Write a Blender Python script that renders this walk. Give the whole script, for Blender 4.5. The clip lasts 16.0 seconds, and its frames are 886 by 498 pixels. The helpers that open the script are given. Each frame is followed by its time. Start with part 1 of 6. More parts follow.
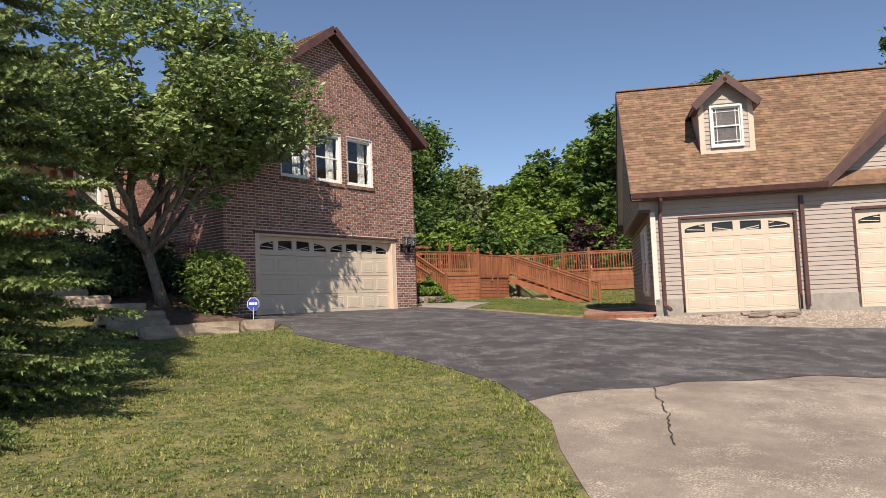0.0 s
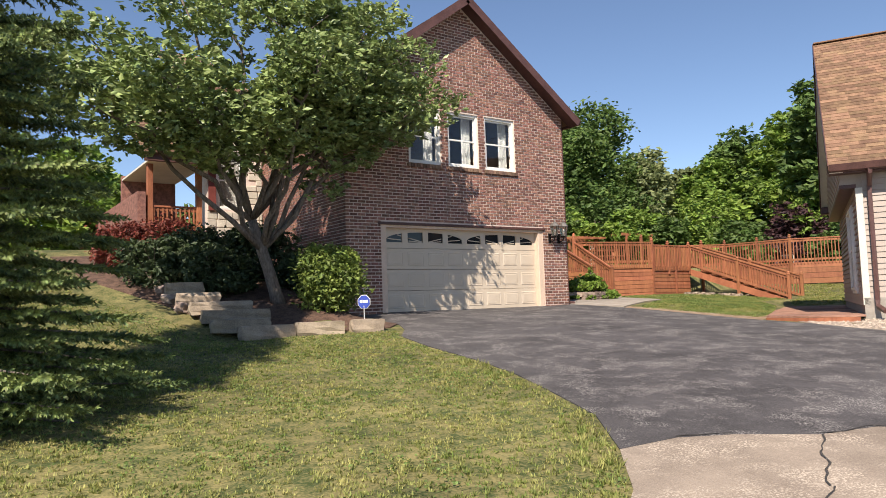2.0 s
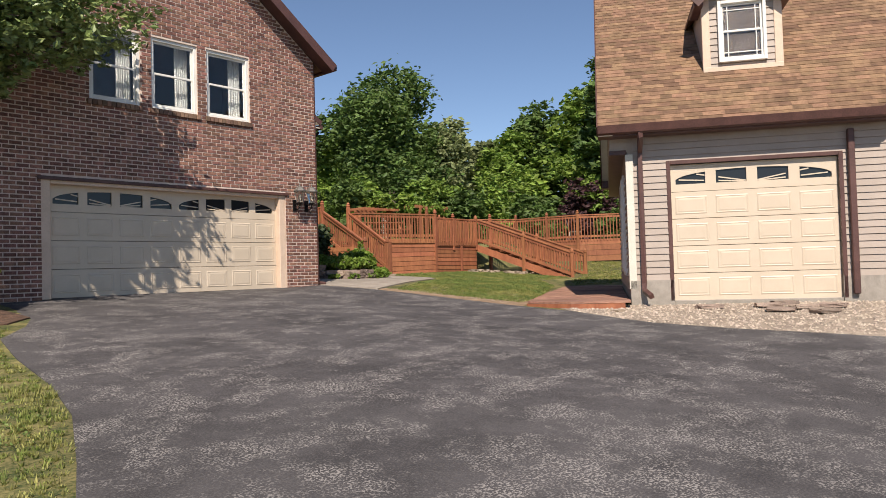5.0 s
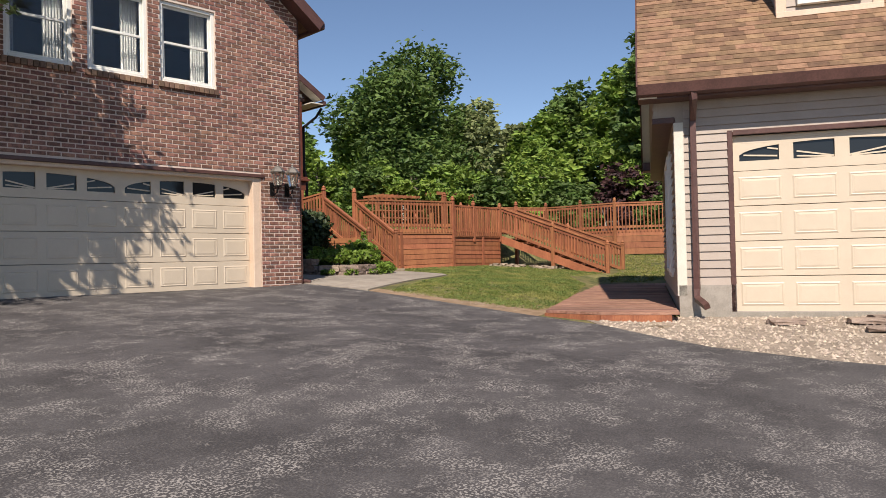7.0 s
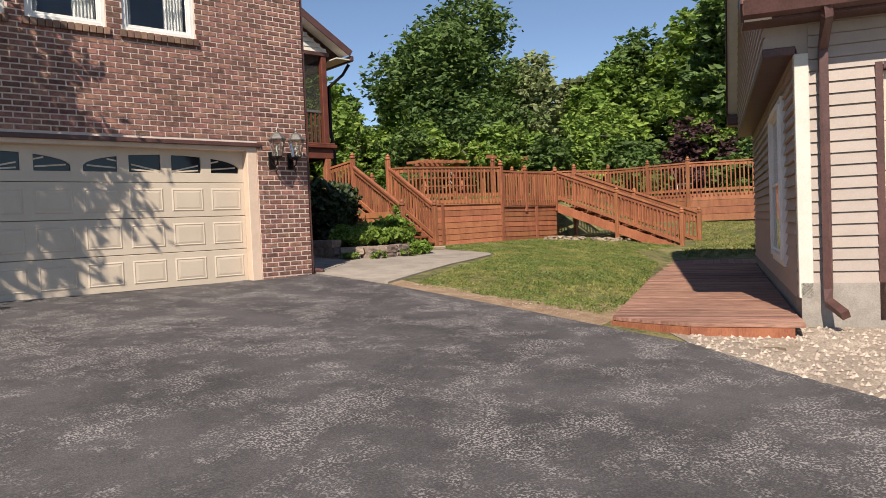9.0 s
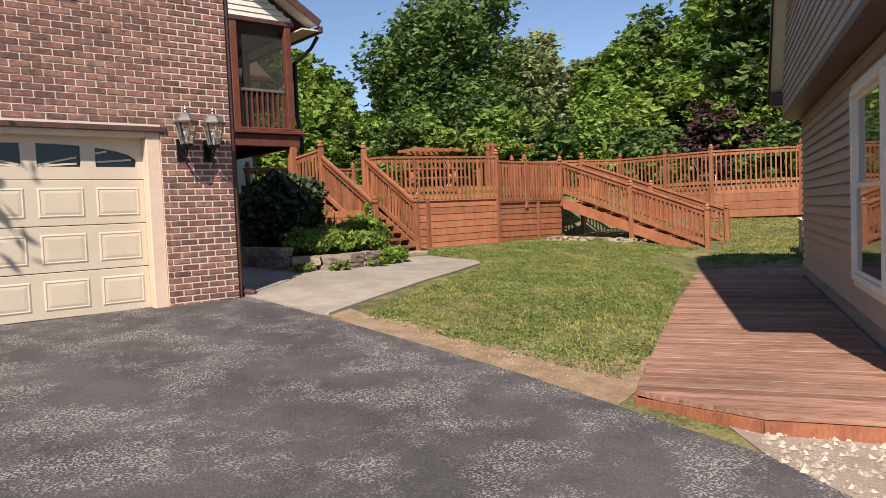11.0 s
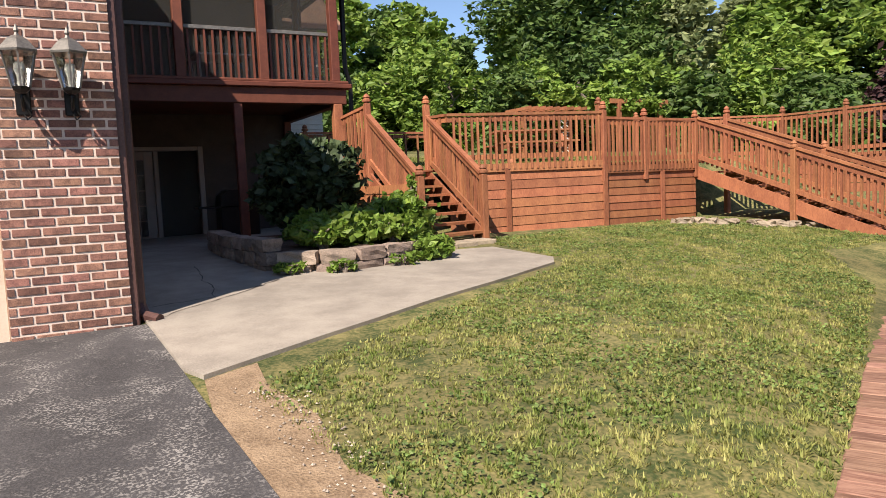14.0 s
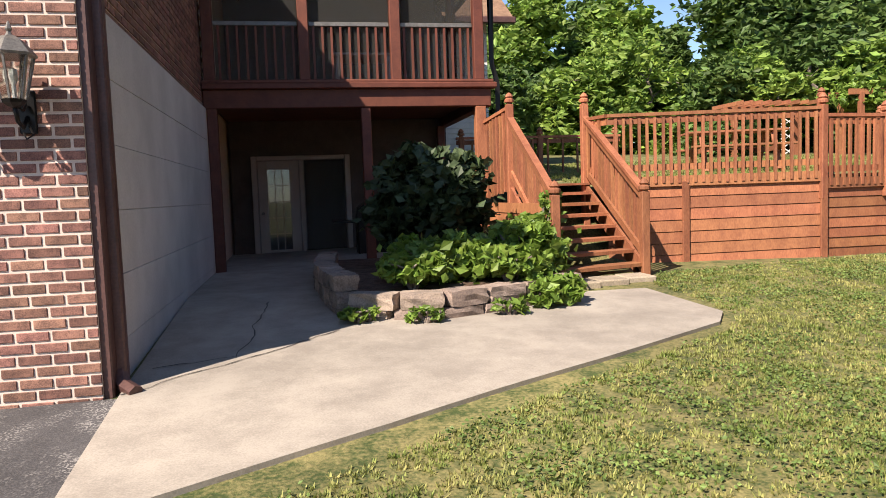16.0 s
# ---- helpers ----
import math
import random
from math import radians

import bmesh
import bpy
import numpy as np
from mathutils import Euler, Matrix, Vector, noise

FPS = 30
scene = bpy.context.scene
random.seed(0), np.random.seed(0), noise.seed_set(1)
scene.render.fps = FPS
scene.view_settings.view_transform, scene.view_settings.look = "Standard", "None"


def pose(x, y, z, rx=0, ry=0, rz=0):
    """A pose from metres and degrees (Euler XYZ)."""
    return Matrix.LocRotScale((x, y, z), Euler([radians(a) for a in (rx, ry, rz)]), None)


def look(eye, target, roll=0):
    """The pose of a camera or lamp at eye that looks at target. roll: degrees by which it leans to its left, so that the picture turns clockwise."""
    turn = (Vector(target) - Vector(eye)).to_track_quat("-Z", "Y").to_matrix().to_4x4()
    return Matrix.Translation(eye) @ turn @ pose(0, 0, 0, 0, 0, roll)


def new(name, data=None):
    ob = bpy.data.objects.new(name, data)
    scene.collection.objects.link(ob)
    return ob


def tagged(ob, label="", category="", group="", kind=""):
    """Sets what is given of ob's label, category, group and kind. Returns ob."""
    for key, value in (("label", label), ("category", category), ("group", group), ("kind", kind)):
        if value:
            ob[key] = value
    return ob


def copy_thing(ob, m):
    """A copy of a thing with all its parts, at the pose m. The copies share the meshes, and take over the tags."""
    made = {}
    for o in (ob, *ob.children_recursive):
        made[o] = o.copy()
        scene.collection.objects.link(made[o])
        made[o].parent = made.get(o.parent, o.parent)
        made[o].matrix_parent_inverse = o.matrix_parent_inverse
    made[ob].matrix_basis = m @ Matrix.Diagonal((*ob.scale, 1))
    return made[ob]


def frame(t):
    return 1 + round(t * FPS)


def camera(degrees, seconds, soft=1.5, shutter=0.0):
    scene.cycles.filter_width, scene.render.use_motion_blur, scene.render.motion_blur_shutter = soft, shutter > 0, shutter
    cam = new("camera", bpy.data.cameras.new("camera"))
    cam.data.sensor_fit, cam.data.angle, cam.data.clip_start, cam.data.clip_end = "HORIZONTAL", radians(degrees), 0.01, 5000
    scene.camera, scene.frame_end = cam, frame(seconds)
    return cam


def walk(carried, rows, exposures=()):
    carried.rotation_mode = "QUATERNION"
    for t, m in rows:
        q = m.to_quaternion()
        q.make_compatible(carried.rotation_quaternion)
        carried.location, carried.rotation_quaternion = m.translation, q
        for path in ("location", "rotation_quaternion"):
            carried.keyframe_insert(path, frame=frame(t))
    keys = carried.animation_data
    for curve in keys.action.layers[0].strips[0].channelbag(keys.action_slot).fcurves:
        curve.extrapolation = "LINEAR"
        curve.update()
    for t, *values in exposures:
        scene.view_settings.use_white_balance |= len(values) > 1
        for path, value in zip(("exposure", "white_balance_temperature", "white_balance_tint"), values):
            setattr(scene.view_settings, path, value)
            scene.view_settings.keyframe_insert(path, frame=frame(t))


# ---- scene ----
cam = camera(63.2, 16.0, soft=0.8)
PATH = [
    (0, (-16.264, -14.694, 0.147), (-14.733, -13.416, 0.296), -2.2),
    (0.5, (-15.671, -14.587, 0.149), (-14.253, -13.185, 0.302), -2.3),
    (1, (-15.073, -14.478, 0.167), (-13.747, -12.988, 0.322), -2.1),
    (1.5, (-14.489, -14.339, 0.183), (-13.252, -12.774, 0.338), -1.8),
    (2, (-13.892, -14.158, 0.212), (-12.756, -12.518, 0.36), -1.9),
    (2.5, (-13.296, -13.919, 0.199), (-12.182, -12.262, 0.31), -2.1),
    (3, (-12.696, -13.779, 0.188), (-11.484, -12.189, 0.256), -2),
    (3.5, (-12.049, -13.584, 0.214), (-10.718, -12.092, 0.267), -1.6),
    (4, (-11.478, -13.408, 0.247), (-10.073, -11.985, 0.3), -1.5),
    (4.5, (-10.911, -13.197, 0.284), (-9.436, -11.847, 0.344), -1.6),
    (4.7, (-10.681, -13.106, 0.3), (-9.185, -11.78, 0.36), -1.7),
    (6.8, (-8.135, -11.77, 0.418), (-6.685, -10.392, 0.444), -1.3),
    (7, (-7.917, -11.617, 0.451), (-6.492, -10.214, 0.481), -1.3),
    (7.5, (-7.386, -11.214, 0.532), (-6.007, -9.766, 0.557), -1.7),
    (8, (-6.827, -10.822, 0.583), (-5.494, -9.331, 0.585), -2.6),
    (8.5, (-6.314, -10.413, 0.662), (-4.996, -8.908, 0.633), -2.8),
    (8.7, (-6.135, -10.27, 0.699), (-4.828, -8.757, 0.652), -2.5),
    (10.8, (-3.935, -8.539, 0.981), (-2.648, -7.012, 0.873), -2.4),
    (11, (-3.717, -8.38, 0.983), (-2.436, -6.848, 0.882), -2.4),
    (11.5, (-3.195, -8.01, 1.061), (-1.891, -6.494, 1.011), -2.3),
    (12, (-2.654, -7.68, 1.203), (-1.324, -6.186, 1.2), -1.9),
    (12.5, (-2.109, -7.34, 1.192), (-0.835, -5.799, 1.17), -2),
    (13, (-1.608, -6.972, 1.132), (-0.463, -5.335, 1.048), -2.2),
    (13.5, (-1.076, -6.649, 1.106), (-0.054, -4.936, 0.958), -2.6),
    (14, (-0.478, -6.212, 1.049), (0.461, -4.455, 0.875), -2.5),
    (14.5, (0.096, -5.863, 1.018), (0.925, -4.049, 0.869), -2.2),
    (15, (0.638, -5.427, 1.149), (1.304, -3.545, 1.024), -1.7),
    (15.5, (1.035, -5.077, 1.221), (1.521, -3.143, 1.077), -2.1),
    (16, (1.275, -4.783, 1.26), (1.657, -2.826, 1.106), -2),
]
walk(cam, [(t, look(eye, target, roll)) for t, eye, target, roll in PATH],
     [(0, 0.28, 6950, 13), (2.5, 0.66, 6950, 13), (5, 0.3, 6950, 13), (8.5, 0.34, 6950, 13), (12, 0.58, 6950, 13), (14.5, 0.82, 6950, 13), (16, 1.0, 6950, 13)])

# ---- world, sun ----
SUN_AZ, SUN_EL = radians(40), radians(46)
sun_way = Vector((math.cos(SUN_AZ) * math.cos(SUN_EL), math.sin(SUN_AZ) * math.cos(SUN_EL), -math.sin(SUN_EL)))
world = bpy.data.worlds.new("sky")
scene.world = world
world.use_nodes = True
wn = world.node_tree
sky = wn.nodes.new("ShaderNodeTexSky")
sky.sky_type = "NISHITA"
sky.sun_disc = False
sky.sun_elevation = SUN_EL
sky.sun_rotation = math.atan2(-sun_way.x, -sun_way.y)
sky.air_density, sky.dust_density, sky.ozone_density = 0.8, 0.0, 3.4
wn.links.new(sky.outputs[0], wn.nodes["Background"].inputs[0])
wn.nodes["Background"].inputs[1].default_value = 0.104
sun = new("sun", bpy.data.lights.new("sun", "SUN"))
sun.data.energy, sun.data.angle, sun.data.color = 4.9, radians(0.55), (1.0, 0.94, 0.84)
sun.matrix_world = look((-30, -25, 40), Vector((-30, -25, 40)) + sun_way)


# ---- materials ----
def material(name, base, dark=None, scale=4.0, fine=60.0, rough=0.8, bump=0.3, depth=0.01, metal=0.0, vary=0.0, island=False, spec=0.4, through_light=0.0, stain=0.0, stretch=(1, 1, 1), turn=0.0):
    """Two scales of noise between two colours, fine relief, and variation from piece to piece."""
    m = bpy.data.materials.new(name)
    m.use_nodes = True
    nt = m.node_tree
    n, l = nt.nodes, nt.links
    b = n["Principled BSDF"]
    dark = dark or tuple(c * 0.7 for c in base)
    co = n.new("ShaderNodeTexCoord")
    mp = n.new("ShaderNodeMapping")
    geo = n.new("ShaderNodeNewGeometry")
    l.new(geo.outputs["Position"], mp.inputs[0])
    mp.vector_type = "TEXTURE"
    mp.inputs["Scale"].default_value = tuple(1 / c for c in stretch)
    mp.inputs["Rotation"].default_value = (0, 0, radians(turn))
    n1, n2 = n.new("ShaderNodeTexNoise"), n.new("ShaderNodeTexNoise")
    n1.inputs["Scale"].default_value, n2.inputs["Scale"].default_value = scale, fine
    n1.inputs["Detail"].default_value, n2.inputs["Detail"].default_value = 9, 3
    n1.inputs["Roughness"].default_value = 0.72
    for q in (n1, n2):
        l.new(mp.outputs[0], q.inputs[0])
    add = n.new("ShaderNodeMath")
    add.operation = "MULTIPLY_ADD"
    l.new(n2.outputs[0], add.inputs[0])
    add.inputs[1].default_value = 0.6
    l.new(n1.outputs[0], add.inputs[2])
    ramp = n.new("ShaderNodeMapRange")
    ramp.inputs[1].default_value, ramp.inputs[2].default_value = 0.66, 0.94
    l.new(add.outputs[0], ramp.inputs[0])
    mix = n.new("ShaderNodeMix")
    mix.data_type = "RGBA"
    mix.inputs[6].default_value, mix.inputs[7].default_value = (*dark, 1), (*base, 1)
    l.new(ramp.outputs[0], mix.inputs[0])
    colour = mix.outputs[2]
    if vary:
        if island:
            rnd = geo.outputs["Random Per Island"]
        else:
            rnd = n.new("ShaderNodeObjectInfo").outputs["Random"]
        r = n.new("ShaderNodeMapRange")
        r.inputs[3].default_value, r.inputs[4].default_value = 1 - vary, 1 + vary
        l.new(rnd, r.inputs[0])
        hsv = n.new("ShaderNodeHueSaturation")
        l.new(r.outputs[0], hsv.inputs["Value"])
        l.new(colour, hsv.inputs["Color"])
        h = n.new("ShaderNodeMapRange")
        h.inputs[3].default_value, h.inputs[4].default_value = 0.5 - vary * 0.03, 0.5 + vary * 0.03
        m2 = n.new("ShaderNodeMath")
        m2.operation = "FRACT"
        m3 = n.new("ShaderNodeMath")
        m3.operation = "MULTIPLY"
        m3.inputs[1].default_value = 7.31
        l.new(rnd, m3.inputs[0])
        l.new(m3.outputs[0], m2.inputs[0])
        l.new(m2.outputs[0], h.inputs[0])
        l.new(h.outputs[0], hsv.inputs["Hue"])
        colour = hsv.outputs[0]
    if stain:
        n3 = n.new("ShaderNodeTexNoise")
        n3.inputs["Scale"].default_value, n3.inputs["Detail"].default_value = 0.55, 7
        l.new(geo.outputs["Position"], n3.inputs[0])
        r3 = n.new("ShaderNodeMapRange")
        r3.inputs[1].default_value, r3.inputs[2].default_value = 0.4, 0.62
        r3.inputs[3].default_value, r3.inputs[4].default_value = 1 - stain, 1 + stain * 0.4
        l.new(n3.outputs[0], r3.inputs[0])
        hs = n.new("ShaderNodeHueSaturation")
        l.new(r3.outputs[0], hs.inputs["Value"])
        l.new(colour, hs.inputs["Color"])
        colour = hs.outputs[0]
    l.new(colour, b.inputs["Base Color"])
    b.inputs["Roughness"].default_value = rough
    b.inputs["Metallic"].default_value = metal
    b.inputs["Specular IOR Level"].default_value = spec
    if bump:
        bp = n.new("ShaderNodeBump")
        bp.inputs["Strength"].default_value, bp.inputs["Distance"].default_value = bump, depth
        l.new(add.outputs[0], bp.inputs["Height"])
        l.new(bp.outputs[0], b.inputs["Normal"])
    if through_light:
        tr = n.new("ShaderNodeBsdfTranslucent")
        l.new(colour, tr.inputs[0])
        mx = n.new("ShaderNodeMixShader")
        mx.inputs[0].default_value = through_light
        l.new(b.outputs[0], mx.inputs[1])
        l.new(tr.outputs[0], mx.inputs[2])
        l.new(mx.outputs[0], n["Material Output"].inputs[0])
    return m


BRICK = material("brick", (0.325, 0.158, 0.117), (0.12, 0.058, 0.047), 9, 120, 0.85, 0.6, 0.004, vary=0.36)
BRICK_FAR = material("brick_wall", (0.325, 0.158, 0.117), (0.12, 0.058, 0.047), 9, 120, 0.85, 0.6, 0.004, vary=0.36, island=True)
MORTAR = material("mortar", (0.7, 0.575, 0.5), (0.58, 0.47, 0.405), 5, 150, 0.95, 0.5, 0.004)
CREAM = material("cream_door_paint", (0.62, 0.52, 0.41), (0.57, 0.475, 0.37), 2, 90, 0.5, 0.05, 0.002)
CREAM_TRIM = material("cream_trim", (0.72, 0.55, 0.43), (0.62, 0.47, 0.36), 3, 60, 0.6, 0.1, 0.003)
BROWN = material("brown_trim", (0.12, 0.058, 0.05), (0.075, 0.036, 0.032), 3, 50, 0.45, 0.1, 0.003)
SIDING = material("tan_siding", (0.41, 0.34, 0.295), (0.36, 0.295, 0.25), 2, 80, 0.55, 0.08, 0.002, vary=0.04)
WHITE_SIDING = material("white_siding", (0.72, 0.68, 0.6), (0.62, 0.58, 0.5), 2, 70, 0.6, 0.1, 0.003, vary=0.03)
WHITE = material("white_vinyl", (0.78, 0.77, 0.73), (0.7, 0.69, 0.65), 4, 80, 0.4, 0.05, 0.002)
SHINGLE = material("shingle", (0.275, 0.165, 0.1), (0.15, 0.088, 0.055), 5, 180, 0.95, 0.7, 0.005, vary=0.3, island=True)
DECK = material("stained_wood", (0.37, 0.145, 0.068), (0.24, 0.085, 0.042), 5, 70, 0.7, 0.4, 0.004, vary=0.2, stretch=(1, 1, 0.35))
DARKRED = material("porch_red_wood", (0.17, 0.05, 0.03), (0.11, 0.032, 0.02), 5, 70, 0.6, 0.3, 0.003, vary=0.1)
PLAT = material("worn_red_boards", (0.40, 0.225, 0.16), (0.19, 0.09, 0.064), 5, 30, 0.75, 0.5, 0.004, vary=0.25, stretch=(0.22, 2.2, 1), stain=0.2, turn=-61.35)
CONCRETE = material("concrete", (0.375, 0.325, 0.275), (0.27, 0.23, 0.195), 2.2, 90, 0.9, 0.35, 0.004, stain=0.12)
GREYWALL = material("painted_block_wall", (0.62, 0.58, 0.55), (0.52, 0.485, 0.46), 1.5, 60, 0.85, 0.3, 0.005, stain=0.1)
SOIL = material("lawn_soil", (0.25, 0.21, 0.085), (0.05, 0.07, 0.018), 3.0, 38, 1.0, 0.9, 0.02, stain=0.25)
DIRT = material("bare_dirt", (0.36, 0.25, 0.16), (0.2, 0.13, 0.08), 5, 70, 1.0, 0.9, 0.02)
GRASS = material("grass_blades", (0.37, 0.345, 0.12), (0.13, 0.185, 0.035), 1.7, 9, 0.7, 0, vary=0.4, island=True, through_light=0.25)
LEAF = material("tree_leaf", (0.31, 0.385, 0.14), (0.13, 0.185, 0.06), 0.8, 12, 0.4, 0, vary=0.4, island=True, through_light=0.16)
WOODS_DARK = material("woods_leaf_dark", (0.12, 0.19, 0.045), (0.055, 0.10, 0.022), 0.35, 6, 0.6, 0, vary=0.4, island=True, through_light=0.25)
WOODS_LIGHT = material("woods_leaf_light", (0.24, 0.34, 0.06), (0.12, 0.2, 0.035), 0.35, 6, 0.6, 0, vary=0.4, island=True, through_light=0.3)
WOODS_PALE = material("woods_leaf_pale", (0.29, 0.33, 0.14), (0.17, 0.2, 0.09), 0.35, 6, 0.6, 0, vary=0.3, island=True, through_light=0.3)
WOODS_PURPLE = material("woods_leaf_purple", (0.1, 0.045, 0.045), (0.045, 0.022, 0.025), 0.5, 6, 0.6, 0, vary=0.4, island=True, through_light=0.2)
SPRUCE = material("spruce_needle", (0.26, 0.32, 0.10), (0.06, 0.10, 0.035), 1.5, 14, 0.6, 0, vary=0.45, island=True, through_light=0.12)
BUSH = material("round_bush_leaf", (0.22, 0.28, 0.06), (0.08, 0.125, 0.028), 3, 14, 0.55, 0, vary=0.4, island=True, through_light=0.2)
VINE = material("vine_leaf", (0.23, 0.33, 0.06), (0.12, 0.2, 0.03), 3, 14, 0.5, 0, vary=0.35, island=True, through_light=0.35)
# Very dark shrub green, with the shade they stand in put into it
SHADE_LEAF = material("shaded_shrub_leaf", (0.07, 0.1, 0.04), (0.03, 0.05, 0.02), 3, 14, 0.55, 0, vary=0.35, island=True, through_light=0.2)
RED_LEAF = material("barberry_leaf", (0.25, 0.06, 0.035), (0.12, 0.03, 0.025), 3, 14, 0.6, 0, vary=0.4, island=True, through_light=0.25)
BARK = material("bark", (0.25, 0.2, 0.165), (0.10, 0.08, 0.068), 7, 40, 0.95, 0.9, 0.02, stretch=(1, 1, 0.3))
STONE = material("wall_stone", (0.36, 0.27, 0.22), (0.2, 0.15, 0.125), 6, 70, 0.95, 0.8, 0.012, vary=0.25)
KERB = material("limestone_step", (0.4, 0.32, 0.235), (0.24, 0.19, 0.145), 3, 60, 0.95, 0.6, 0.01, vary=0.12)
VENEER = material("pale_stone_veneer", (0.62, 0.56, 0.46), (0.46, 0.41, 0.34), 3, 60, 0.9, 0.6, 0.01, vary=0.18)
BLOCK = material("footing_block", (0.37, 0.33, 0.29), (0.27, 0.24, 0.21), 4, 70, 0.95, 0.5, 0.006)
# Room paint darkened: patio shade and unlit rooms are put into this colour
SHADE_BROWN = material("shade_darkened_brown", (0.12, 0.09, 0.075), (0.08, 0.06, 0.05), 3, 50, 0.9, 0.1, 0.003)
GRAVEL = material("gravel_stone", (0.5, 0.41, 0.33), (0.3, 0.245, 0.2), 8, 60, 0.95, 0.4, 0.004, vary=0.35, island=True)
DARK_METAL = material("black_metal", (0.02, 0.018, 0.018), (0.012, 0.011, 0.011), 6, 80, 0.4, 0.2, 0.002, metal=0.6)
PEWTER = material("weathered_metal", (0.25, 0.23, 0.21), (0.15, 0.14, 0.13), 8, 80, 0.5, 0.2, 0.002, metal=0.5)
CURTAIN = material("curtain", (0.62, 0.6, 0.57), (0.5, 0.48, 0.46), 3, 50, 0.9, 0.1, 0.003)
INTERIOR = material("room_paint", (0.3, 0.27, 0.24), (0.25, 0.22, 0.2), 2, 40, 0.9, 0, 0)
PORCH_INT = material("porch_ceiling", (0.3, 0.27, 0.24), (0.24, 0.22, 0.2), 2, 40, 0.9, 0, 0)


def speckled(name, dark, mid, light, patch, grain, amount):
    """Worn asphalt: dark binder with pale stones showing in patches."""
    m = material(name, mid, dark, 1.1, 95, 0.92, 0.9, 0.008, stain=0.06)
    nt = m.node_tree
    n, l = nt.nodes, nt.links
    bs = n["Principled BSDF"]
    src = bs.inputs["Base Color"].links[0].from_socket
    geo = n.new("ShaderNodeNewGeometry")
    p, g = n.new("ShaderNodeTexNoise"), n.new("ShaderNodeTexNoise")
    p.inputs["Scale"].default_value, p.inputs["Detail"].default_value, p.inputs["Roughness"].default_value = patch, 8, 0.7
    g.inputs["Scale"].default_value, g.inputs["Detail"].default_value = grain, 6
    for q in (p, g):
        l.new(geo.outputs["Position"], q.inputs[0])
    pr, gr = n.new("ShaderNodeMapRange"), n.new("ShaderNodeMapRange")
    pr.inputs[1].default_value, pr.inputs[2].default_value = 0.47, 0.6
    pr.inputs[3].default_value = 0.1
    gr.inputs[1].default_value, gr.inputs[2].default_value = 0.5, 0.58
    l.new(p.outputs[0], pr.inputs[0])
    l.new(g.outputs[0], gr.inputs[0])
    mul = n.new("ShaderNodeMath")
    mul.operation = "MULTIPLY"
    l.new(pr.outputs[0], mul.inputs[0])
    l.new(gr.outputs[0], mul.inputs[1])
    mu2 = n.new("ShaderNodeMath")
    mu2.operation = "MULTIPLY"
    mu2.inputs[1].default_value = amount
    l.new(mul.outputs[0], mu2.inputs[0])
    mx = n.new("ShaderNodeMix")
    mx.data_type = "RGBA"
    l.new(mu2.outputs[0], mx.inputs[0])
    l.new(src, mx.inputs[6])
    mx.inputs[7].default_value = (*light, 1)
    l.new(mx.outputs[2], bs.inputs["Base Color"])
    return m


ASPHALT = speckled("asphalt", (0.045, 0.041, 0.043), (0.085, 0.078, 0.08), (0.37, 0.34, 0.32), 1.9, 66, 0.75)
OLD_PAVE = speckled("old_pavement", (0.21, 0.165, 0.13), (0.33, 0.265, 0.21), (0.6, 0.5, 0.4), 1.6, 60, 0.8)
MULCH = material("mulch", (0.17, 0.10, 0.07), (0.06, 0.035, 0.025), 6, 45, 1.0, 1.0, 0.03)


def glass_material(name, tint, rough=0.02):
    m = bpy.data.materials.new(name)
    m.use_nodes = True
    b = m.node_tree.nodes["Principled BSDF"]
    b.inputs["Base Color"].default_value = (*tint, 1)
    b.inputs["Roughness"].default_value = rough
    b.inputs["Transmission Weight"].default_value = 1.0
    b.inputs["IOR"].default_value = 1.45
    return m


GLASS = glass_material("window_glass", (0.75, 0.8, 0.82))
DARK_PANE = glass_material("dark_pane", (0.02, 0.022, 0.024), 0.06)
DARK_PANE.node_tree.nodes["Principled BSDF"].inputs["Transmission Weight"].default_value = 0.0
LAMP_GLASS = glass_material("seeded_lamp_glass", (0.9, 0.9, 0.85), 0.15)
SCREEN = bpy.data.materials.new("insect_screen")
SCREEN.use_nodes = True
_n = SCREEN.node_tree
_d, _t, _x = _n.nodes.new("ShaderNodeBsdfDiffuse"), _n.nodes.new("ShaderNodeBsdfTransparent"), _n.nodes.new("ShaderNodeMixShader")
_d.inputs[0].default_value = (0.07, 0.068, 0.065, 1)
_n.links.new(_d.outputs[0], _x.inputs[2])
_n.links.new(_t.outputs[0], _x.inputs[1])
_n.links.new(_x.outputs[0], _n.nodes["Material Output"].inputs[0])
_x.inputs[0].default_value = 0.3


# ---- mesh helpers ----
def mesh_of(name, verts, faces, mat, smooth=False):
    me = bpy.data.meshes.new(name)
    me.from_pydata([tuple(v) for v in verts], [], faces)
    me.materials.append(mat)
    if smooth:
        me.polygons.foreach_set("use_smooth", [True] * len(me.polygons))
    me.update()
    return me


BOX_FACES = [(0, 3, 2, 1), (4, 5, 6, 7), (0, 1, 5, 4), (1, 2, 6, 5), (2, 3, 7, 6), (3, 0, 4, 7)]


